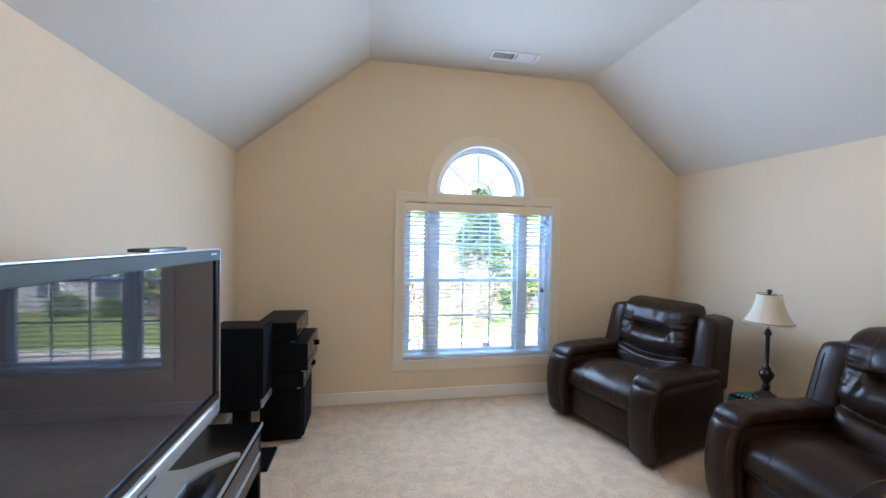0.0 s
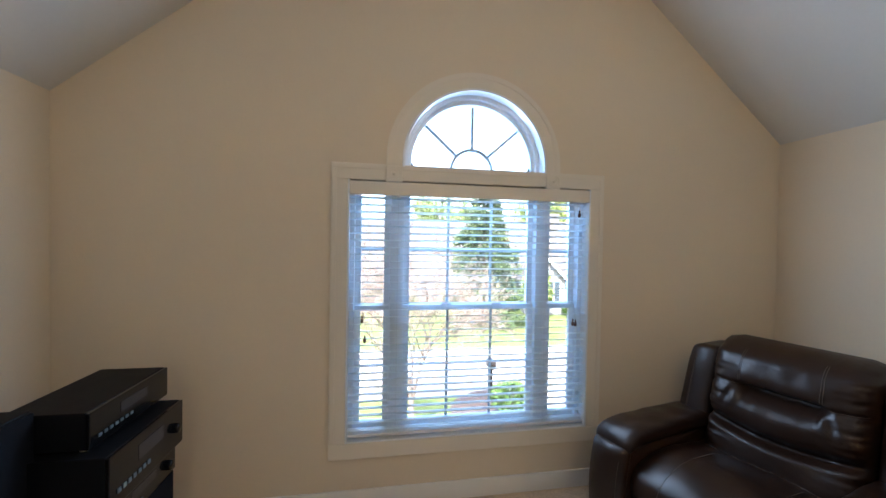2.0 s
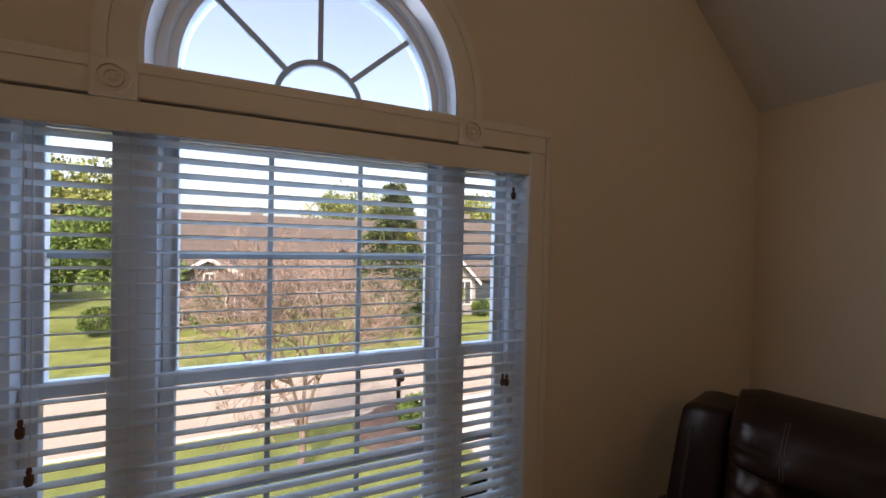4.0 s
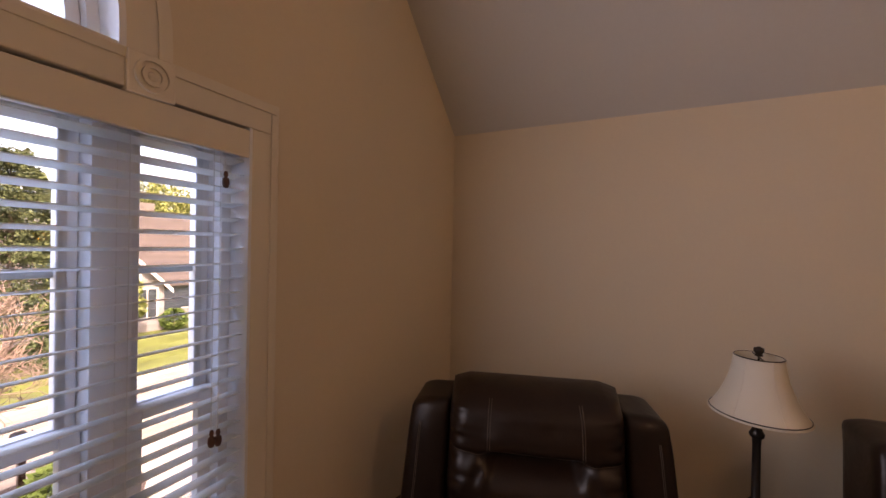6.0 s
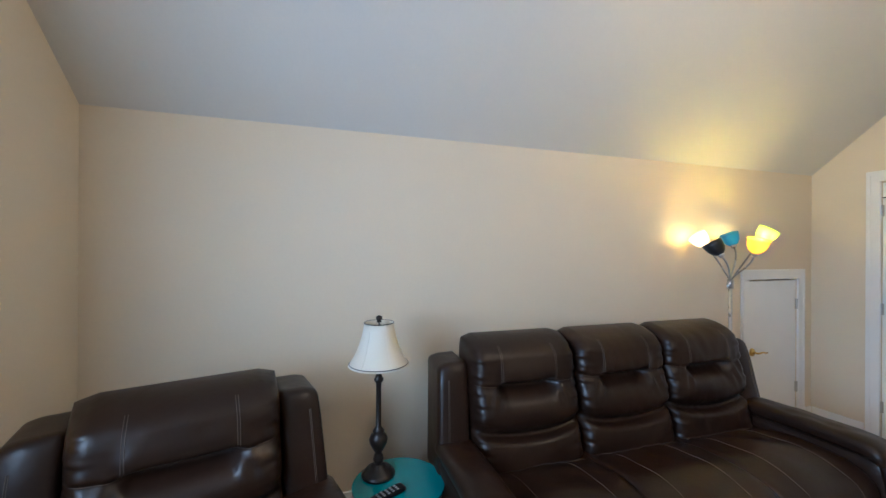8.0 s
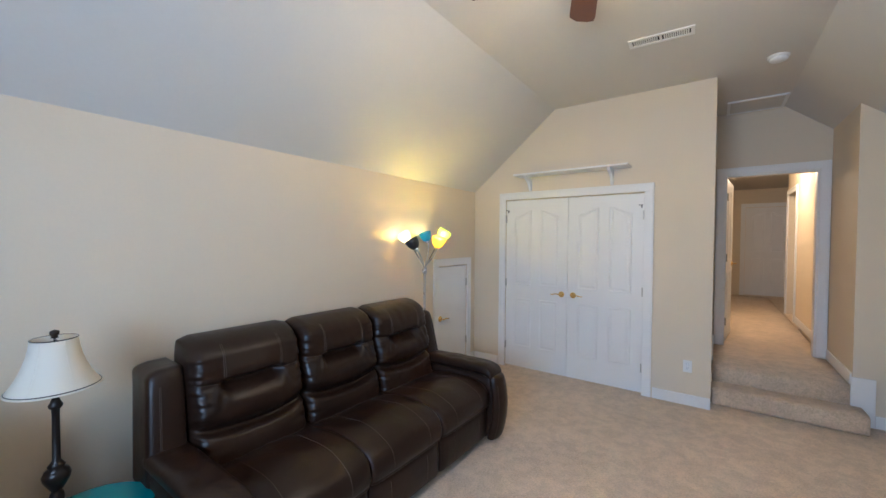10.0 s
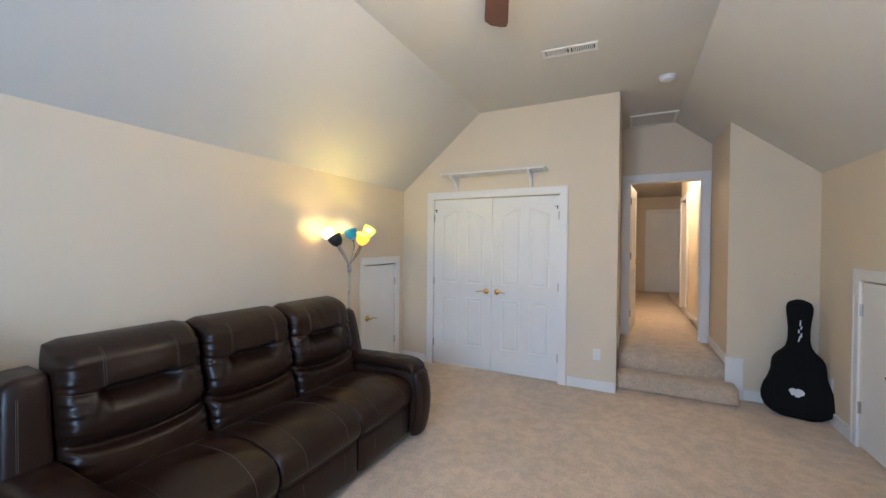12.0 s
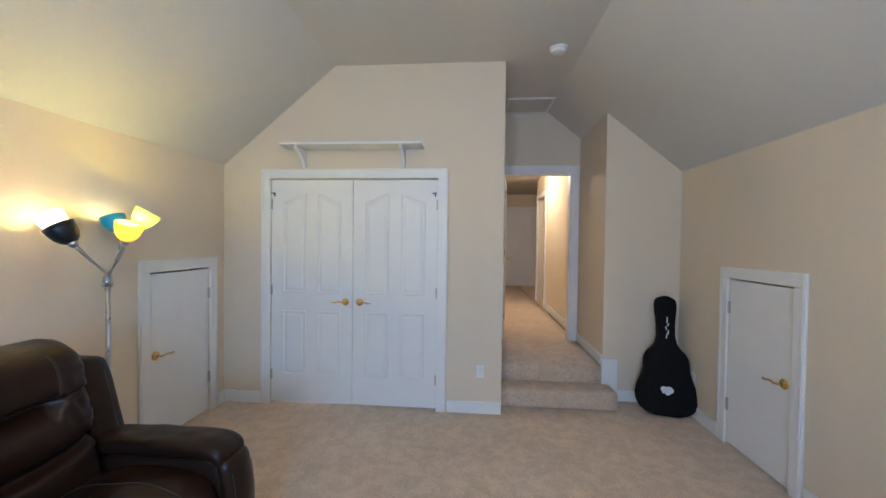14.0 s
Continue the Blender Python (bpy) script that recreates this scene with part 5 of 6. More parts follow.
def hifi(name, x0, x1, y0, y1, z0, z1, label, knob):
    """A stacked black hi-fi unit; its front looks towards +x."""
    d = empty(name, Matrix.Translation(((x0 + x1) / 2, (y0 + y1) / 2, z0)), label, "hi-fi unit", "stacked hi-fi units")
    w, l, h = (x1 - x0) / 2, (y1 - y0) / 2, z1 - z0
    part("case", box_mesh((-w, -l, 0.012), (w - 0.014, l, h), 0.003), BLACKVINYL, d)
    fp = part("front_panel", box_mesh((w - 0.0135, -l - 0.002, 0.012), (w, l + 0.002, h - 0.002), 0.003), BLACKGLOSS, d)
    part("display", box_mesh((w + 0.0002, -l * 0.35, h * 0.52), (w + 0.0012, l * 0.35, h * 0.80)), SCREEN, fp)
    for i in range(7):
        y = -l * 0.85 + i * l * 0.12
        part("button", box_mesh((w + 0.0002, y, h * 0.28), (w + 0.004, y + l * 0.07, h * 0.36), 0.001), GREYBEZEL, fp)
    if knob:
        part("knob", lathe([(0, 0.022), (0.018, 0.022), (0.020, 0.018), (0.021, 0), (0, 0)], 20, Matrix.Translation((w, l * 0.72, h * 0.5)) @ Matrix.Rotation(radians(90), 4, "Y")), BLACKGLOSS, fp, smooth=True)
    for x in (-w + 0.03, w - 0.035):
        for y in (-l + 0.03, l - 0.03):
            part("foot", lathe([(0, 0), (0.014, 0), (0.014, 0.0118), (0, 0.0118)], 12, Matrix.Translation((x, y, 0))), STEEL, d)
    return d


hifi("cassette_deck", -0.665, -0.345, 2.50, 2.96, 0.4255, 0.545, "slim black hi-fi deck on the subwoofer", True)
hifi("receiver", -0.665, -0.318, 2.49, 2.965, 0.5455, 0.745, "tall black hi-fi receiver with a round knob", True)
hifi("disc_player", -0.665, -0.398, 2.525, 3.00, 0.7455, 0.885, "black disc player on top of the hi-fi stack", False)

# ---- guitar bag ----
bag = empty("guitar_bag", pose(-0.775, -2.215, 0.004, 13.5, -4.6, 0) @ Matrix.Rotation(radians(-6), 4, "Z"), "black soft guitar bag with white print, leaning in the corner", "guitar bag")
prof = [(0.0, 0.10), (0.02, 0.165), (0.06, 0.218), (0.12, 0.245), (0.18, 0.250), (0.25, 0.236), (0.32, 0.205), (0.39, 0.185), (0.45, 0.183), (0.50, 0.175), (0.545, 0.150), (0.58, 0.112), (0.62, 0.086),
        (0.68, 0.074), (0.78, 0.074), (0.85, 0.080), (0.91, 0.088), (0.97, 0.092), (1.01, 0.082), (1.035, 0.055), (1.045, 0.02)]


def bag_width(z):
    for (a, wa), (b, wb) in zip(prof, prof[1:]):
        if z <= b:
            t = (z - a) / (b - a)
            return wa + (wb - wa) * t
    return prof[-1][1]


bm = bmesh.new()
nz, nr = 60, 28
rings = []
for i in range(nz + 1):
    z = 1.045 * i / nz
    w = bag_width(z)
    thick = 0.062 if z < 0.5 else 0.062 - 0.020 * min(1, (z - 0.5) / 0.2)
    thick *= min(1, 0.35 + 5 * min(z, 1.045 - z) / 0.3) if min(z, 1.045 - z) < 0.04 else 1
    ring = []
    for k in range(nr):
        a = 2 * math.pi * k / nr
        c, s = math.cos(a), math.sin(a)
        x = w * math.copysign(abs(c) ** 0.45, c)
        y = thick * math.copysign(abs(s) ** 0.45, s)
        y *= 1 + 0.05 * noise.noise(Vector((x * 7, z * 7, s)))
        ring.append(bm.verts.new((x, y, z)))
    rings.append(ring)
for a, b in zip(rings, rings[1:]):
    for k in range(nr):
        bm.faces.new((a[k], a[(k + 1) % nr], b[(k + 1) % nr], b[k]))
bm.faces.new(rings[0][::-1])
bm.faces.new(rings[-1])
part("body", bm, GIGBAG, bag, smooth=True)
part("pocket", prism([(-0.15, 0.11), (0.15, 0.11), (0.17, 0.20), (0.16, 0.30), (-0.16, 0.30), (-0.17, 0.20)], 0.012, Matrix.Translation((0, 0.056, 0))), GIGBAG, bag)
blot = [(0.050, 0.012), (0.040, 0.030), (0.018, 0.036), (0.004, 0.028), (-0.012, 0.038), (-0.040, 0.030), (-0.056, 0.010), (-0.050, -0.012), (-0.030, -0.022), (-0.020, -0.034), (0.004, -0.036), (0.012, -0.020), (0.030, -0.026), (0.038, -0.010)]
part("print_patch", prism([(x, z + 0.215) for x, z in blot], 0.002, Matrix.Translation((0.02, 0.0685, 0))), LOGOWHITE, bag, "white printed patch")
for i, (dx, z0, ln) in enumerate(((0.012, 0.66, 0.05), (-0.004, 0.70, 0.035), (0.010, 0.735, 0.03), (-0.002, 0.77, 0.028), (0.004, 0.80, 0.05))):
    m = Matrix.Translation((dx, 0.0455, z0)) @ Matrix.Rotation(radians(-12 + 9 * (i % 3)), 4, "Y")
    part("print_bar", box_mesh((-0.006, 0, 0), (0.003, 0.0015, ln), 0, m), LOGOWHITE, bag)


# ---- outdoors ----
LAWN = material("lawn_grass", (0.105, 0.130, 0.038), rough=0.9, spread=0.35, scale=0.9, fine=0.35, fine_scale=26, bump=0.6, bump_scale=30, spec=0.1)
ROADMAT = material("pale_concrete_road", (0.225, 0.200, 0.165), rough=0.9, spread=0.10, scale=0.7, fine=0.10, fine_scale=30)
KERBMAT = material("kerb_concrete", (0.33, 0.31, 0.28), rough=0.9, spread=0.10, scale=2)
BRICK = material("grey_brown_brick", (0.125, 0.112, 0.10), rough=0.9, spread=0.20, scale=2.5, fine=0.25, fine_scale=9)
SIDING = material("grey_siding", (0.20, 0.195, 0.19), rough=0.8, spread=0.06, scale=2)
ROOFMAT = material("brown_shingles", (0.064, 0.054, 0.048), rough=0.95, spread=0.16, scale=1.5, fine=0.30, fine_scale=8, bump=0.4, bump_scale=8)
roof_nodes, roof_links = ROOFMAT.node_tree.nodes, ROOFMAT.node_tree.links
courses = roof_nodes.new("ShaderNodeTexWave")
courses.bands_direction, courses.wave_profile = "Z", "SAW"
courses.inputs["Scale"].default_value, courses.inputs["Distortion"].default_value, courses.inputs["Detail"].default_value = 0.9, 0.8, 3
roof_links.new(next(x for x in roof_nodes if x.type == "TEX_COORD").outputs["Object"], courses.inputs["Vector"])
course_tone = roof_nodes.new("ShaderNodeMapRange")
course_tone.inputs["To Min"].default_value, course_tone.inputs["To Max"].default_value = 0.72, 1.18
roof_links.new(courses.outputs["Fac"], course_tone.inputs["Value"])
course_mix = roof_nodes.new("ShaderNodeVectorMath")
course_mix.operation = "SCALE"
roof_links.new(next(x for x in roof_nodes if x.type == "VECT_MATH").outputs[0], course_mix.inputs[0])
roof_links.new(course_tone.outputs[0], course_mix.inputs["Scale"])
roof_links.new(course_mix.outputs[0], roof_nodes["Principled BSDF"].inputs["Base Color"])
HOUSETRIM = material("house_white_trim", (0.50, 0.50, 0.48), rough=0.6, spread=0.03)
DARKWIN = material("dark_house_window", (0.03, 0.04, 0.05), rough=0.08, spread=0.1)
BARK = material("pale_twig_bark", (0.195, 0.145, 0.115), rough=0.9, spread=0.2, scale=10, fine=0.2, fine_scale=60)
NEEDLE = material("evergreen_needles", (0.058, 0.080, 0.034), rough=0.8, spread=0.5, scale=1.6, spec=0.2)
LEAF = material("spring_leaves", (0.155, 0.185, 0.055), rough=0.7, spread=0.45, scale=1.1, spec=0.2)
SHRUB = material("clipped_shrub_leaves", (0.075, 0.125, 0.03), rough=0.8, spread=0.45, scale=4, spec=0.2)
TRUNK = material("brown_bark", (0.10, 0.07, 0.05), rough=0.95, spread=0.3, scale=8)
MULCH = material("dark_mulch", (0.06, 0.04, 0.03), rough=0.95, spread=0.4, scale=6, fine=0.4, fine_scale=40)

R0, R1 = 12.7, 18.0     # the street's kerbs
bm = bmesh.new()
xs = [-1500, -120, -40, -10, 10, 40, 120, 1500]
ys = [-1500, -200, -40, 0, R0, R0 + 0.001, R1, R1 + 0.001, 26, 40, 120, 1500]


def ground_z(y):
    return GZ - (0.14 if R0 + 0.0005 < y < R1 + 0.0005 else 0.0)


grid = [[bm.verts.new((x, y, ground_z(y))) for x in xs] for y in ys]
for j in range(len(ys) - 1):
    for i in range(len(xs) - 1):
        bm.faces.new((grid[j][i], grid[j][i + 1], grid[j + 1][i + 1], grid[j + 1][i]))
structure("ground", bm, LAWN)
structure("road", box_mesh((-300, R0 + 0.15, GZ - 0.20), (300, R1 - 0.15, GZ - 0.10)), ROADMAT)
structure("kerb", box_mesh((-300, R0 - 0.02, GZ - 0.3), (300, R0 + 0.148, GZ + 0.015), 0.02), KERBMAT)
structure("kerb", box_mesh((-300, R1 - 0.148, GZ - 0.3), (300, R1 + 0.02, GZ + 0.015), 0.02), KERBMAT)
structure("driveway", box_mesh((5.2, Y1 + 0.3, GZ - 0.1), (9.6, R0 - 0.021, GZ + 0.012), 0.004), KERBMAT)


def leaf_cloud(centre_fn, count, size, seed, squash=0.5):
    """Many small leaf blades, each a bent quad, scattered by centre_fn(rng) -> (place, outward)."""
    rng = random.Random(seed)
    verts, faces = [], []
    for _ in range(count):
        p, d = centre_fn(rng)
        d = (Vector(d) + Vector((rng.uniform(-0.6, 0.6), rng.uniform(-0.6, 0.6), rng.uniform(-0.5, 0.5)))).normalized()
        a = d.orthogonal().normalized()
        a = (Matrix.Rotation(rng.uniform(0, 6.28), 3, d) @ a)
        s = size * rng.uniform(0.6, 1.5)
        i = len(verts)
        verts += [p - a * s * 0.5 * squash, p + d * s * 0.5 - Vector((0, 0, s * 0.12)) - a * s * 0.3, p + d * s, p + d * s * 0.5 + a * s * 0.35]
        faces.append((i, i + 1, i + 2, i + 3))
    me = bpy.data.meshes.new("crown")
    me.from_pydata(verts, [], faces)
    return me


def crown(parent, me, mat):
    me.materials.append(mat)
    o = new("crown", me)
    o.parent = parent
    return o


def bare_tree(x, y, height, seed, label):
    t = empty("bare_tree", Matrix.Translation((x, y, GZ)), label, "tree")
    rng = random.Random(seed)
    limbs, twigs = bmesh.new(), bmesh.new()

    def grow(p, d, length, r, level):
        if level > 7:
            return
        steps = 5 if level < 3 else 3
        pts = [p]
        for _ in range(steps):
            d = (d + Vector((rng.uniform(-1, 1), rng.uniform(-1, 1), rng.uniform(-0.3, 0.55))) * (0.10 + 0.03 * level)).normalized()
            p = p + d * length / steps
            pts.append(p)
        tube(pts, r, 7 if level < 2 else (5 if level < 4 else 3), limbs if level < 3 else twigs, 0.62, cap=False)
        n = rng.choice((3, 3, 4)) if level < 5 else rng.choice((2, 3))
        for k in range(n):
            at = pts[max(1, steps - rng.choice((0, 0, 1, 1, 2)))]
            axis = d.orthogonal().normalized()
            side = Matrix.Rotation(rng.uniform(0, 6.28), 3, d) @ axis
            nd = (d * rng.uniform(0.55, 1.0) + side * rng.uniform(0.45, 0.95) + Vector((0, 0, 0.10))).normalized()
            grow(at, nd, length * rng.uniform(0.62, 0.80), max(0.0066, r * rng.uniform(0.54, 0.66)), level + 1)

    stem = [Vector((0, 0, -0.05)), Vector((0.03, 0.01, 0.5)), Vector((0.02, 0.04, height * 0.17))]
    tube(stem, 0.085, 9, limbs, 0.8, cap=False)
    for k in range(5):
        a = 1.257 * k + 0.4 + rng.uniform(-0.2, 0.2)
        out = rng.uniform(0.30, 0.62)
        grow(stem[-1] - Vector((0, 0, rng.uniform(0, 0.25))), Vector((out * math.cos(a), out * math.sin(a), 1)).normalized(), height * 0.26, 0.048, 1)
    part("trunk", limbs, BARK, t, smooth=True)
    part("twigs", twigs, BARK, t)
    return t


def conifer(x, y, height, spread, seed, label, mat=None):
    t = empty("evergreen_tree", Matrix.Translation((x, y, GZ)), label, "tree")
    part("trunk", tube([(0, 0, -0.05), (0.05, 0, height * 0.5), (0, 0, height * 0.96)], 0.16, 9, taper=0.15), TRUNK, t, smooth=True)
    rr = random.Random(seed)
    boughs = []
    for i in range(210):
        h = height * (0.05 + 0.93 * rr.random() ** 0.9)
        a = rr.uniform(0, 6.283)
        ln = spread * (1 - h / height) ** 0.58 * rr.uniform(0.65, 1.12) + 0.1
        boughs.append((h, a, ln))

    def spot(rng):
        h, a, ln = rng.choice(boughs)
        s = rng.random() ** 0.6
        w = 0.22 * ln * (1 - s) + 0.10
        d = Vector((math.cos(a), math.sin(a), -0.22))
        p = Vector((0, 0, h)) + d * ln * s + Vector((rng.gauss(0, w * 0.5), rng.gauss(0, w * 0.5), rng.gauss(0, 0.09)))
        return p, Vector((d.x, d.y, -0.15))
    crown(t, leaf_cloud(spot, 26000, 0.13, seed), mat or NEEDLE)
    return t


def leafy_tree(x, y, height, spread, seed, label, mat, count=8500, size=0.34):
    t = empty("leafy_tree", Matrix.Translation((x, y, GZ)), label, "tree")
    bm = tube([(0, 0, -0.05), (0.08, 0.05, height * 0.35), (0.0, 0.1, height * 0.7)], 0.17, 9, taper=0.4)
    rr = random.Random(seed)
    clumps = []
    for i in range(26):
        a, e = rr.uniform(0, 6.283), rr.uniform(-0.4, 1.0)
        r = spread * rr.uniform(0.35, 0.95)
        c = Vector((r * math.cos(a) * math.cos(e * 0.9), r * math.sin(a) * math.cos(e * 0.9), height * 0.62 + height * 0.33 * e))
        clumps.append((c, spread * rr.uniform(0.22, 0.42)))
        if i < 9:
            tube([(0.05, 0.05, height * 0.4), c * 0.55 + Vector((0, 0, height * 0.25)), c], 0.05, 6, bm, 0.3)
    part("trunk", bm, TRUNK, t, smooth=True)

    def spot(rng):
        c, r = rng.choice(clumps)
        d = Vector((rng.gauss(0, 1), rng.gauss(0, 1), rng.gauss(0, 1))).normalized()
        return c + d * r * rng.uniform(0.55, 1.05), d
    crown(t, leaf_cloud(spot, count, size, seed), mat)
    return t


def clipped_shrub(x, y, height, radius, seed, label, cone=True, mat=None):
    t = empty("shrub", Matrix.Translation((x, y, GZ)), label, "shrub")
    part("trunk", tube([(0, 0, -0.05), (0, 0, height * 0.8)], 0.05, 7, taper=0.4), TRUNK, t)

    def spot(rng):
        h = rng.random()
        a = rng.uniform(0, 6.283)
        r = radius * ((math.sin(math.pi * min(1, h * 0.85 + 0.15)) ** 0.6) if cone else math.sqrt(max(0, 1 - (2 * h - 1) ** 2))) * rng.uniform(0.7, 1.05)
        return Vector((r * math.cos(a), r * math.sin(a), height * (0.03 + 0.97 * h))), Vector((math.cos(a), math.sin(a), 0.4))
    crown(t, leaf_cloud(spot, 1600, 0.13, seed), mat or SHRUB)
    return t


def gable(bm, x0, x1, y0, y1, z0, z1, over=0.35, thick=0.16):
    """A pitched roof with its ridge along x."""
    ym = (y0 + y1) / 2
    s = (z1 - z0) / (ym - y0)
    for ya, za, yb, zb in ((y0 - over, z0 - over * s, ym, z1), (y1 + over, z0 - over * s, ym, z1)):
        vs = [bm.verts.new(p) for p in ((x0 - over, ya, za), (x1 + over, ya, za), (x1 + over, yb, zb), (x0 - over, yb, zb), (x0 - over, ya, za + thick), (x1 + over, ya, za + thick), (x1 + over, yb, zb + thick), (x0 - over, yb, zb + thick))]
        for f in ((0, 3, 2, 1), (4, 5, 6, 7), (0, 1, 5, 4), (1, 2, 6, 5), (2, 3, 7, 6), (3, 0, 4, 7)):
            bm.faces.new([vs[i] for i in f])
    return bm


def house(m, w, d, eave, ridge, label, wing_x, wall=None, wing_share=0.36):
    """A one-storey brick house: a long roof with its ridge along x, and a front gable over the wing."""
    wall = wall or BRICK
    h = empty("house", m, label, "house", "houses across the street")
    bm = box_mesh((-w / 2, 0, -0.3), (w / 2, d, eave))
    part("wall", bm, wall, h)
    part("gable_wall", prism([(0, eave), (d, eave), (d / 2, ridge - 0.1)], w, Matrix.Translation((w / 2, 0, 0)) @ Matrix.Rotation(radians(90), 4, "Z")), wall, h)
    part("roof", gable(bmesh.new(), -w / 2, w / 2, 0, d, eave, ridge), ROOFMAT, h)
    ww, wd, wr = w * wing_share, 2.6, eave + (ridge - eave) * 0.36
    wing = part("front_wing", prism([(-ww / 2, -0.3), (ww / 2, -0.3), (ww / 2, eave), (0, wr), (-ww / 2, eave)], wd + 1.2, Matrix.Translation((wing_x, -wd, 0))), wall, h)
    bm = gable(bmesh.new(), -wd - 0.1, 2.4, -ww / 2, ww / 2, eave, wr + 0.02, 0.3, 0.14)
    bmesh.ops.transform(bm, matrix=Matrix.Translation((wing_x, 0, 0.02)) @ Matrix.Rotation(radians(90), 4, "Z"), verts=bm.verts)
    part("wing_roof", bm, ROOFMAT, h)
    s = (wr - eave) / (ww / 2)
    for sx in (-1, 1):
        bm = prism([(0, wr + 0.10), (sx * (ww / 2 + 0.3), eave - 0.3 * s + 0.10), (sx * (ww / 2 + 0.3), eave - 0.3 * s - 0.14), (0, wr - 0.14)], 0.06, Matrix.Translation((wing_x, -wd - 0.47, 0.02)))
        part("bargeboard", bm, HOUSETRIM, h)

    def win(x, y, z, bw, bh, name="window"):
        o = part(name, box_mesh((x - bw / 2, y - 0.05, z), (x + bw / 2, y - 0.002, z + bh)), HOUSETRIM, h)
        part("pane", box_mesh((x - bw / 2 + 0.09, y - 0.07, z + 0.09), (x - 0.03, y - 0.051, z + bh - 0.09)), DARKWIN, o)
        part("pane", box_mesh((x + 0.03, y - 0.07, z + 0.09), (x + bw / 2 - 0.09, y - 0.051, z + bh - 0.09)), DARKWIN, o)
    win(wing_x - ww * 0.22, -wd, 0.7, 1.0, 1.7)
    win(wing_x + ww * 0.22, -wd, 0.7, 1.0, 1.7)
    win(wing_x, -wd, eave + 0.15, 0.7, 0.7)
    for f in (-0.40, -0.10, 0.14, 0.30, 0.43):
        x = f * w
        if abs(x - wing_x) > ww / 2 + 0.7:
            win(x, 0, 0.7, 1.3, 1.7)
    dx = wing_x + ww / 2 + 1.1
    part("front_door", box_mesh((dx - 0.55, -0.06, 0), (dx + 0.55, -0.002, 2.2)), DARKWIN, h)
    dormer = part("dormer", box_mesh((w * 0.22 - 0.9, d * 0.14, eave - 0.2), (w * 0.22 + 0.9, d * 0.5, eave + 1.5)), SIDING, h)
    part("dormer_window", box_mesh((w * 0.22 - 0.5, d * 0.14 - 0.06, eave + 0.45), (w * 0.22 + 0.5, d * 0.14 - 0.002, eave + 1.3)), HOUSETRIM, dormer)
    bm = gable(bmesh.new(), -1.0, d * 0.36, -0.9, 0.9, 1.5, 2.3, 0.2, 0.1)
    bmesh.ops.transform(bm, matrix=Matrix.Translation((w * 0.22, d * 0.14 + 1.0, eave)) @ Matrix.Rotation(radians(90), 4, "Z"), verts=bm.verts)
    part("dormer_roof", bm, ROOFMAT, dormer)
    part("chimney", box_mesh((-w * 0.18, d * 0.55, eave), (-w * 0.18 + 0.9, d * 0.55 + 0.8, ridge + 0.9)), BRICK, h)
    return h


house(Matrix.Translation((1.6, 31.0, GZ - 0.9)), 17, 11, 2.9, 7.6, "long grey brick house with a brown shingle roof and front gable", -4.6)
house(Matrix.Translation((16.6, 27.3, GZ)) @ Matrix.Rotation(radians(-12), 4, "Z"), 11.6, 9, 2.5, 6.7, "grey house with a small gabled porch beyond the lawn", -4.1, SIDING, 0.24)
house(Matrix.Translation((-22.0, 30.5, GZ)) @ Matrix.Rotation(radians(8), 4, "Z"), 16, 11, 2.9, 6.9, "brown-roofed brick house farther down the street", 4.0)
house(Matrix.Translation((50.0, 34.0, GZ)) @ Matrix.Rotation(radians(-15), 4, "Z"), 16, 11, 3.2, 7.4, "pale-trimmed brick house far down the street", -3.0)
bare_tree(1.42, 10.4, 6.0, 4, "leafless ornamental tree with pinkish twigs on the near lawn")
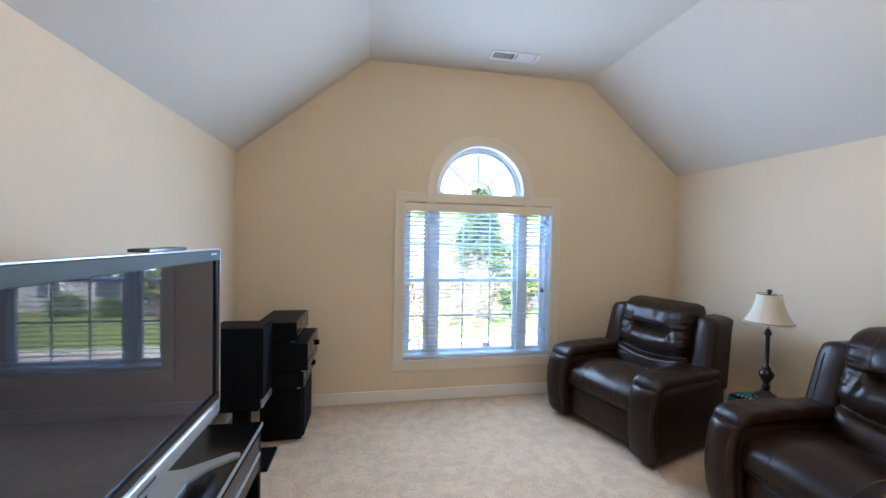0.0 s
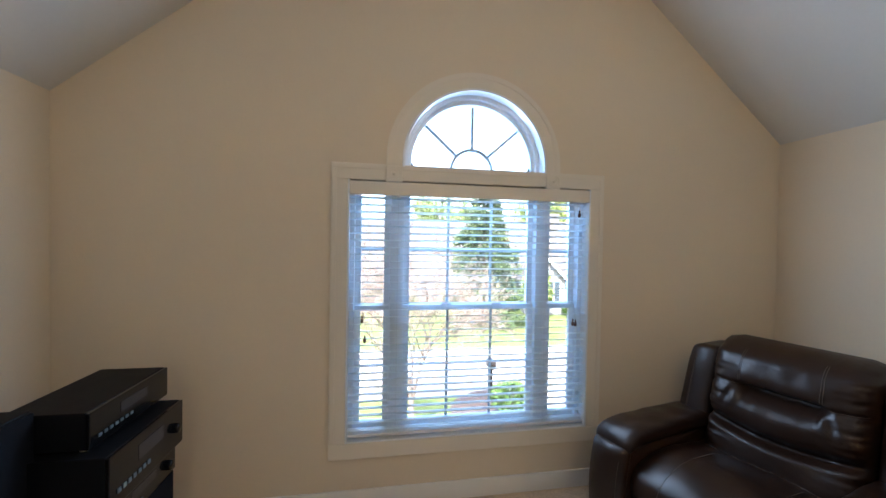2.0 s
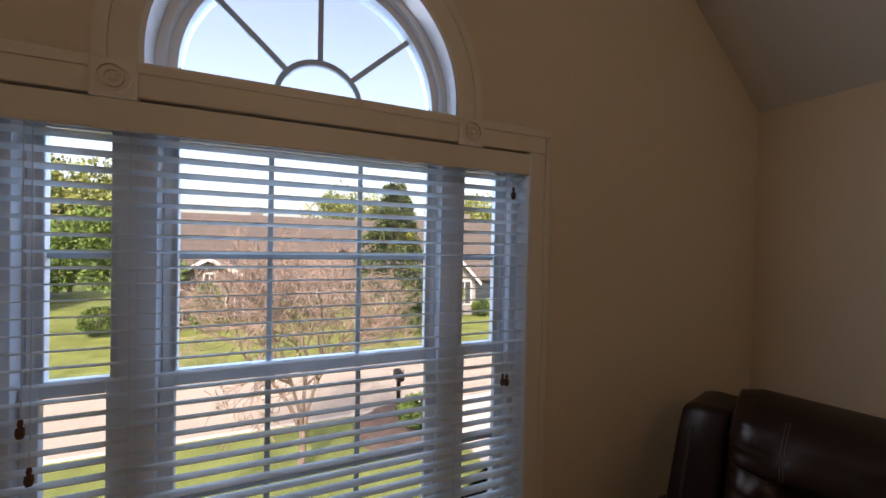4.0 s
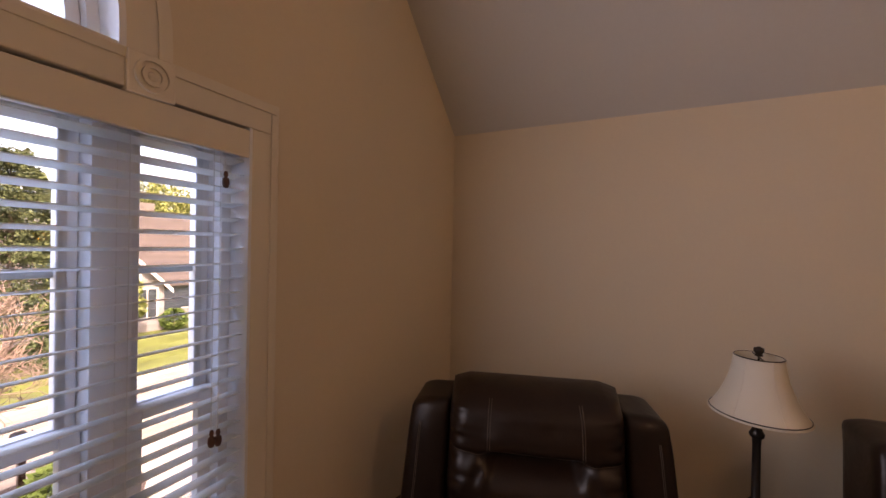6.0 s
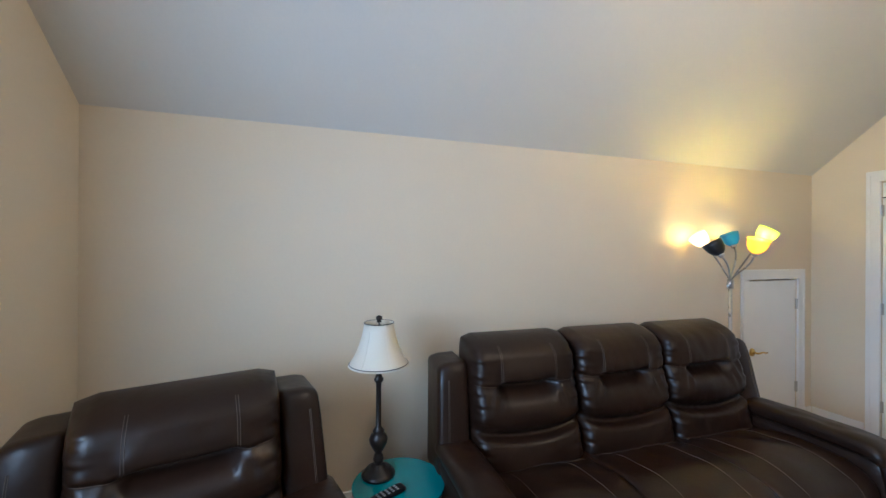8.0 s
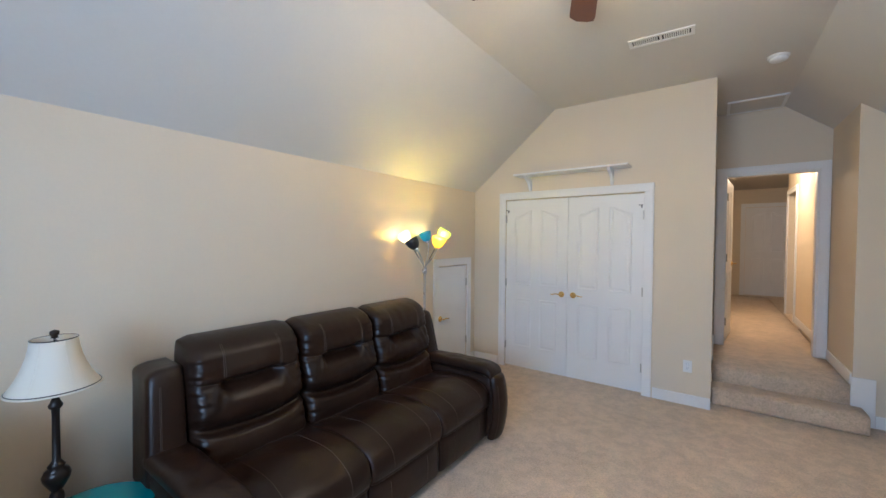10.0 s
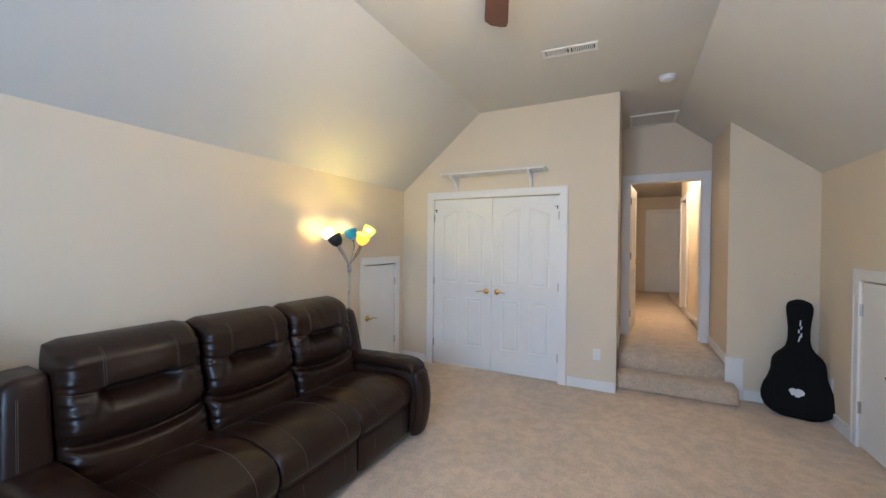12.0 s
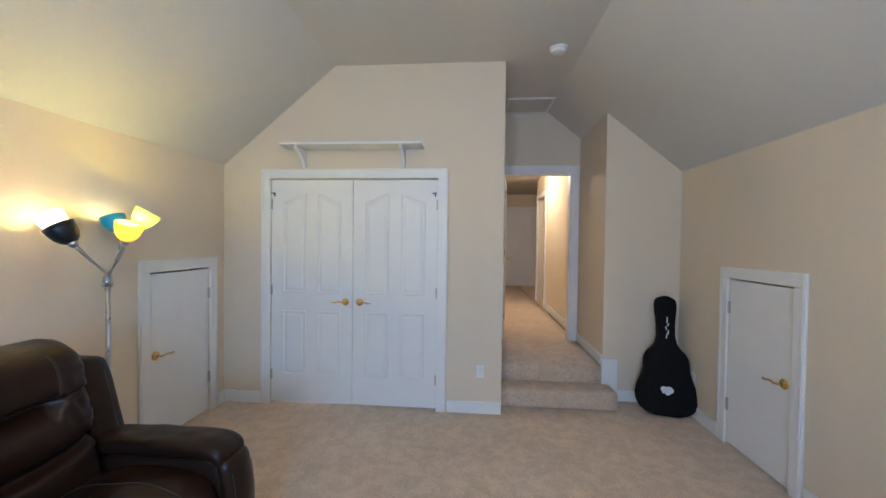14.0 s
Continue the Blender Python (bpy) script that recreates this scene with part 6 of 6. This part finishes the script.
conifer(6.75, 22.6, 8.3, 3.0, 11, "tall dark green conifer on the lawn across the street")
leafy_tree(-7.0, 26.6, 5.9, 2.6, 21, "dense green broadleaf tree beside the brick house", SHRUB, 16000, 0.2)
leafy_tree(8.6, 46.0, 10.6, 4.4, 22, "yellow-green spring tree behind the houses", LEAF, 12000, 0.24)
leafy_tree(21.5, 47.0, 10.4, 4.2, 23, "yellow-green spring tree between the houses", LEAF, 12000, 0.24)
leafy_tree(30.0, 50.0, 12.0, 5.5, 25, "yellow-green spring tree far behind", LEAF)
leafy_tree(-16.0, 45.0, 11.0, 5.0, 26, "green tree far behind the street", LEAF)
leafy_tree(10.9, 24.4, 3.0, 0.9, 27, "small fresh green ornamental tree on the far lawn", LEAF, 2500, 0.2)
for i, (x, y, hh, r) in enumerate(((-4.7, 25.3, 2.5, 0.80), (-2.6, 25.3, 2.5, 0.75), (-7.2, 25.6, 1.4, 0.7), (0.4, 28.0, 1.3, 0.8), (2.6, 28.3, 1.2, 0.8), (9.6, 27.4, 1.2, 0.9), (13.7, 24.9, 1.1, 0.6), (16.4, 25.6, 1.2, 0.8))):
    clipped_shrub(x, y, hh, r, 40 + i, "clipped egg-shaped evergreen shrub by the house" if hh > 2 else "low round shrub by the house front", hh > 2)
clipped_shrub(4.5, 11.5, 0.75, 0.55, 60, "low dark shrub at the foot of the mailbox", False)
mail = empty("mailbox", Matrix.Translation((4.05, 12.2, GZ)), "dark mailbox on a post beside the kerb", "mailbox")
part("post", box_mesh((-0.05, -0.05, -0.1), (0.05, 0.05, 1.05), 0.01), DARKMETAL, mail)
part("box", rounded_box((0.11, 0.25, 0.13), 0.06, (8, 8, 8), None, (0, 0, 1.18)), DARKMETAL, mail, smooth=True)
part("flag", box_mesh((0.112, -0.1, 1.15), (0.118, -0.06, 1.36)), DARKMETAL, mail)
structure("planting_bed", lathe([(0, 0.06), (1.2, 0.05), (1.5, 0.0)], 28, Matrix.Translation((4.2, 11.6, GZ))), MULCH)
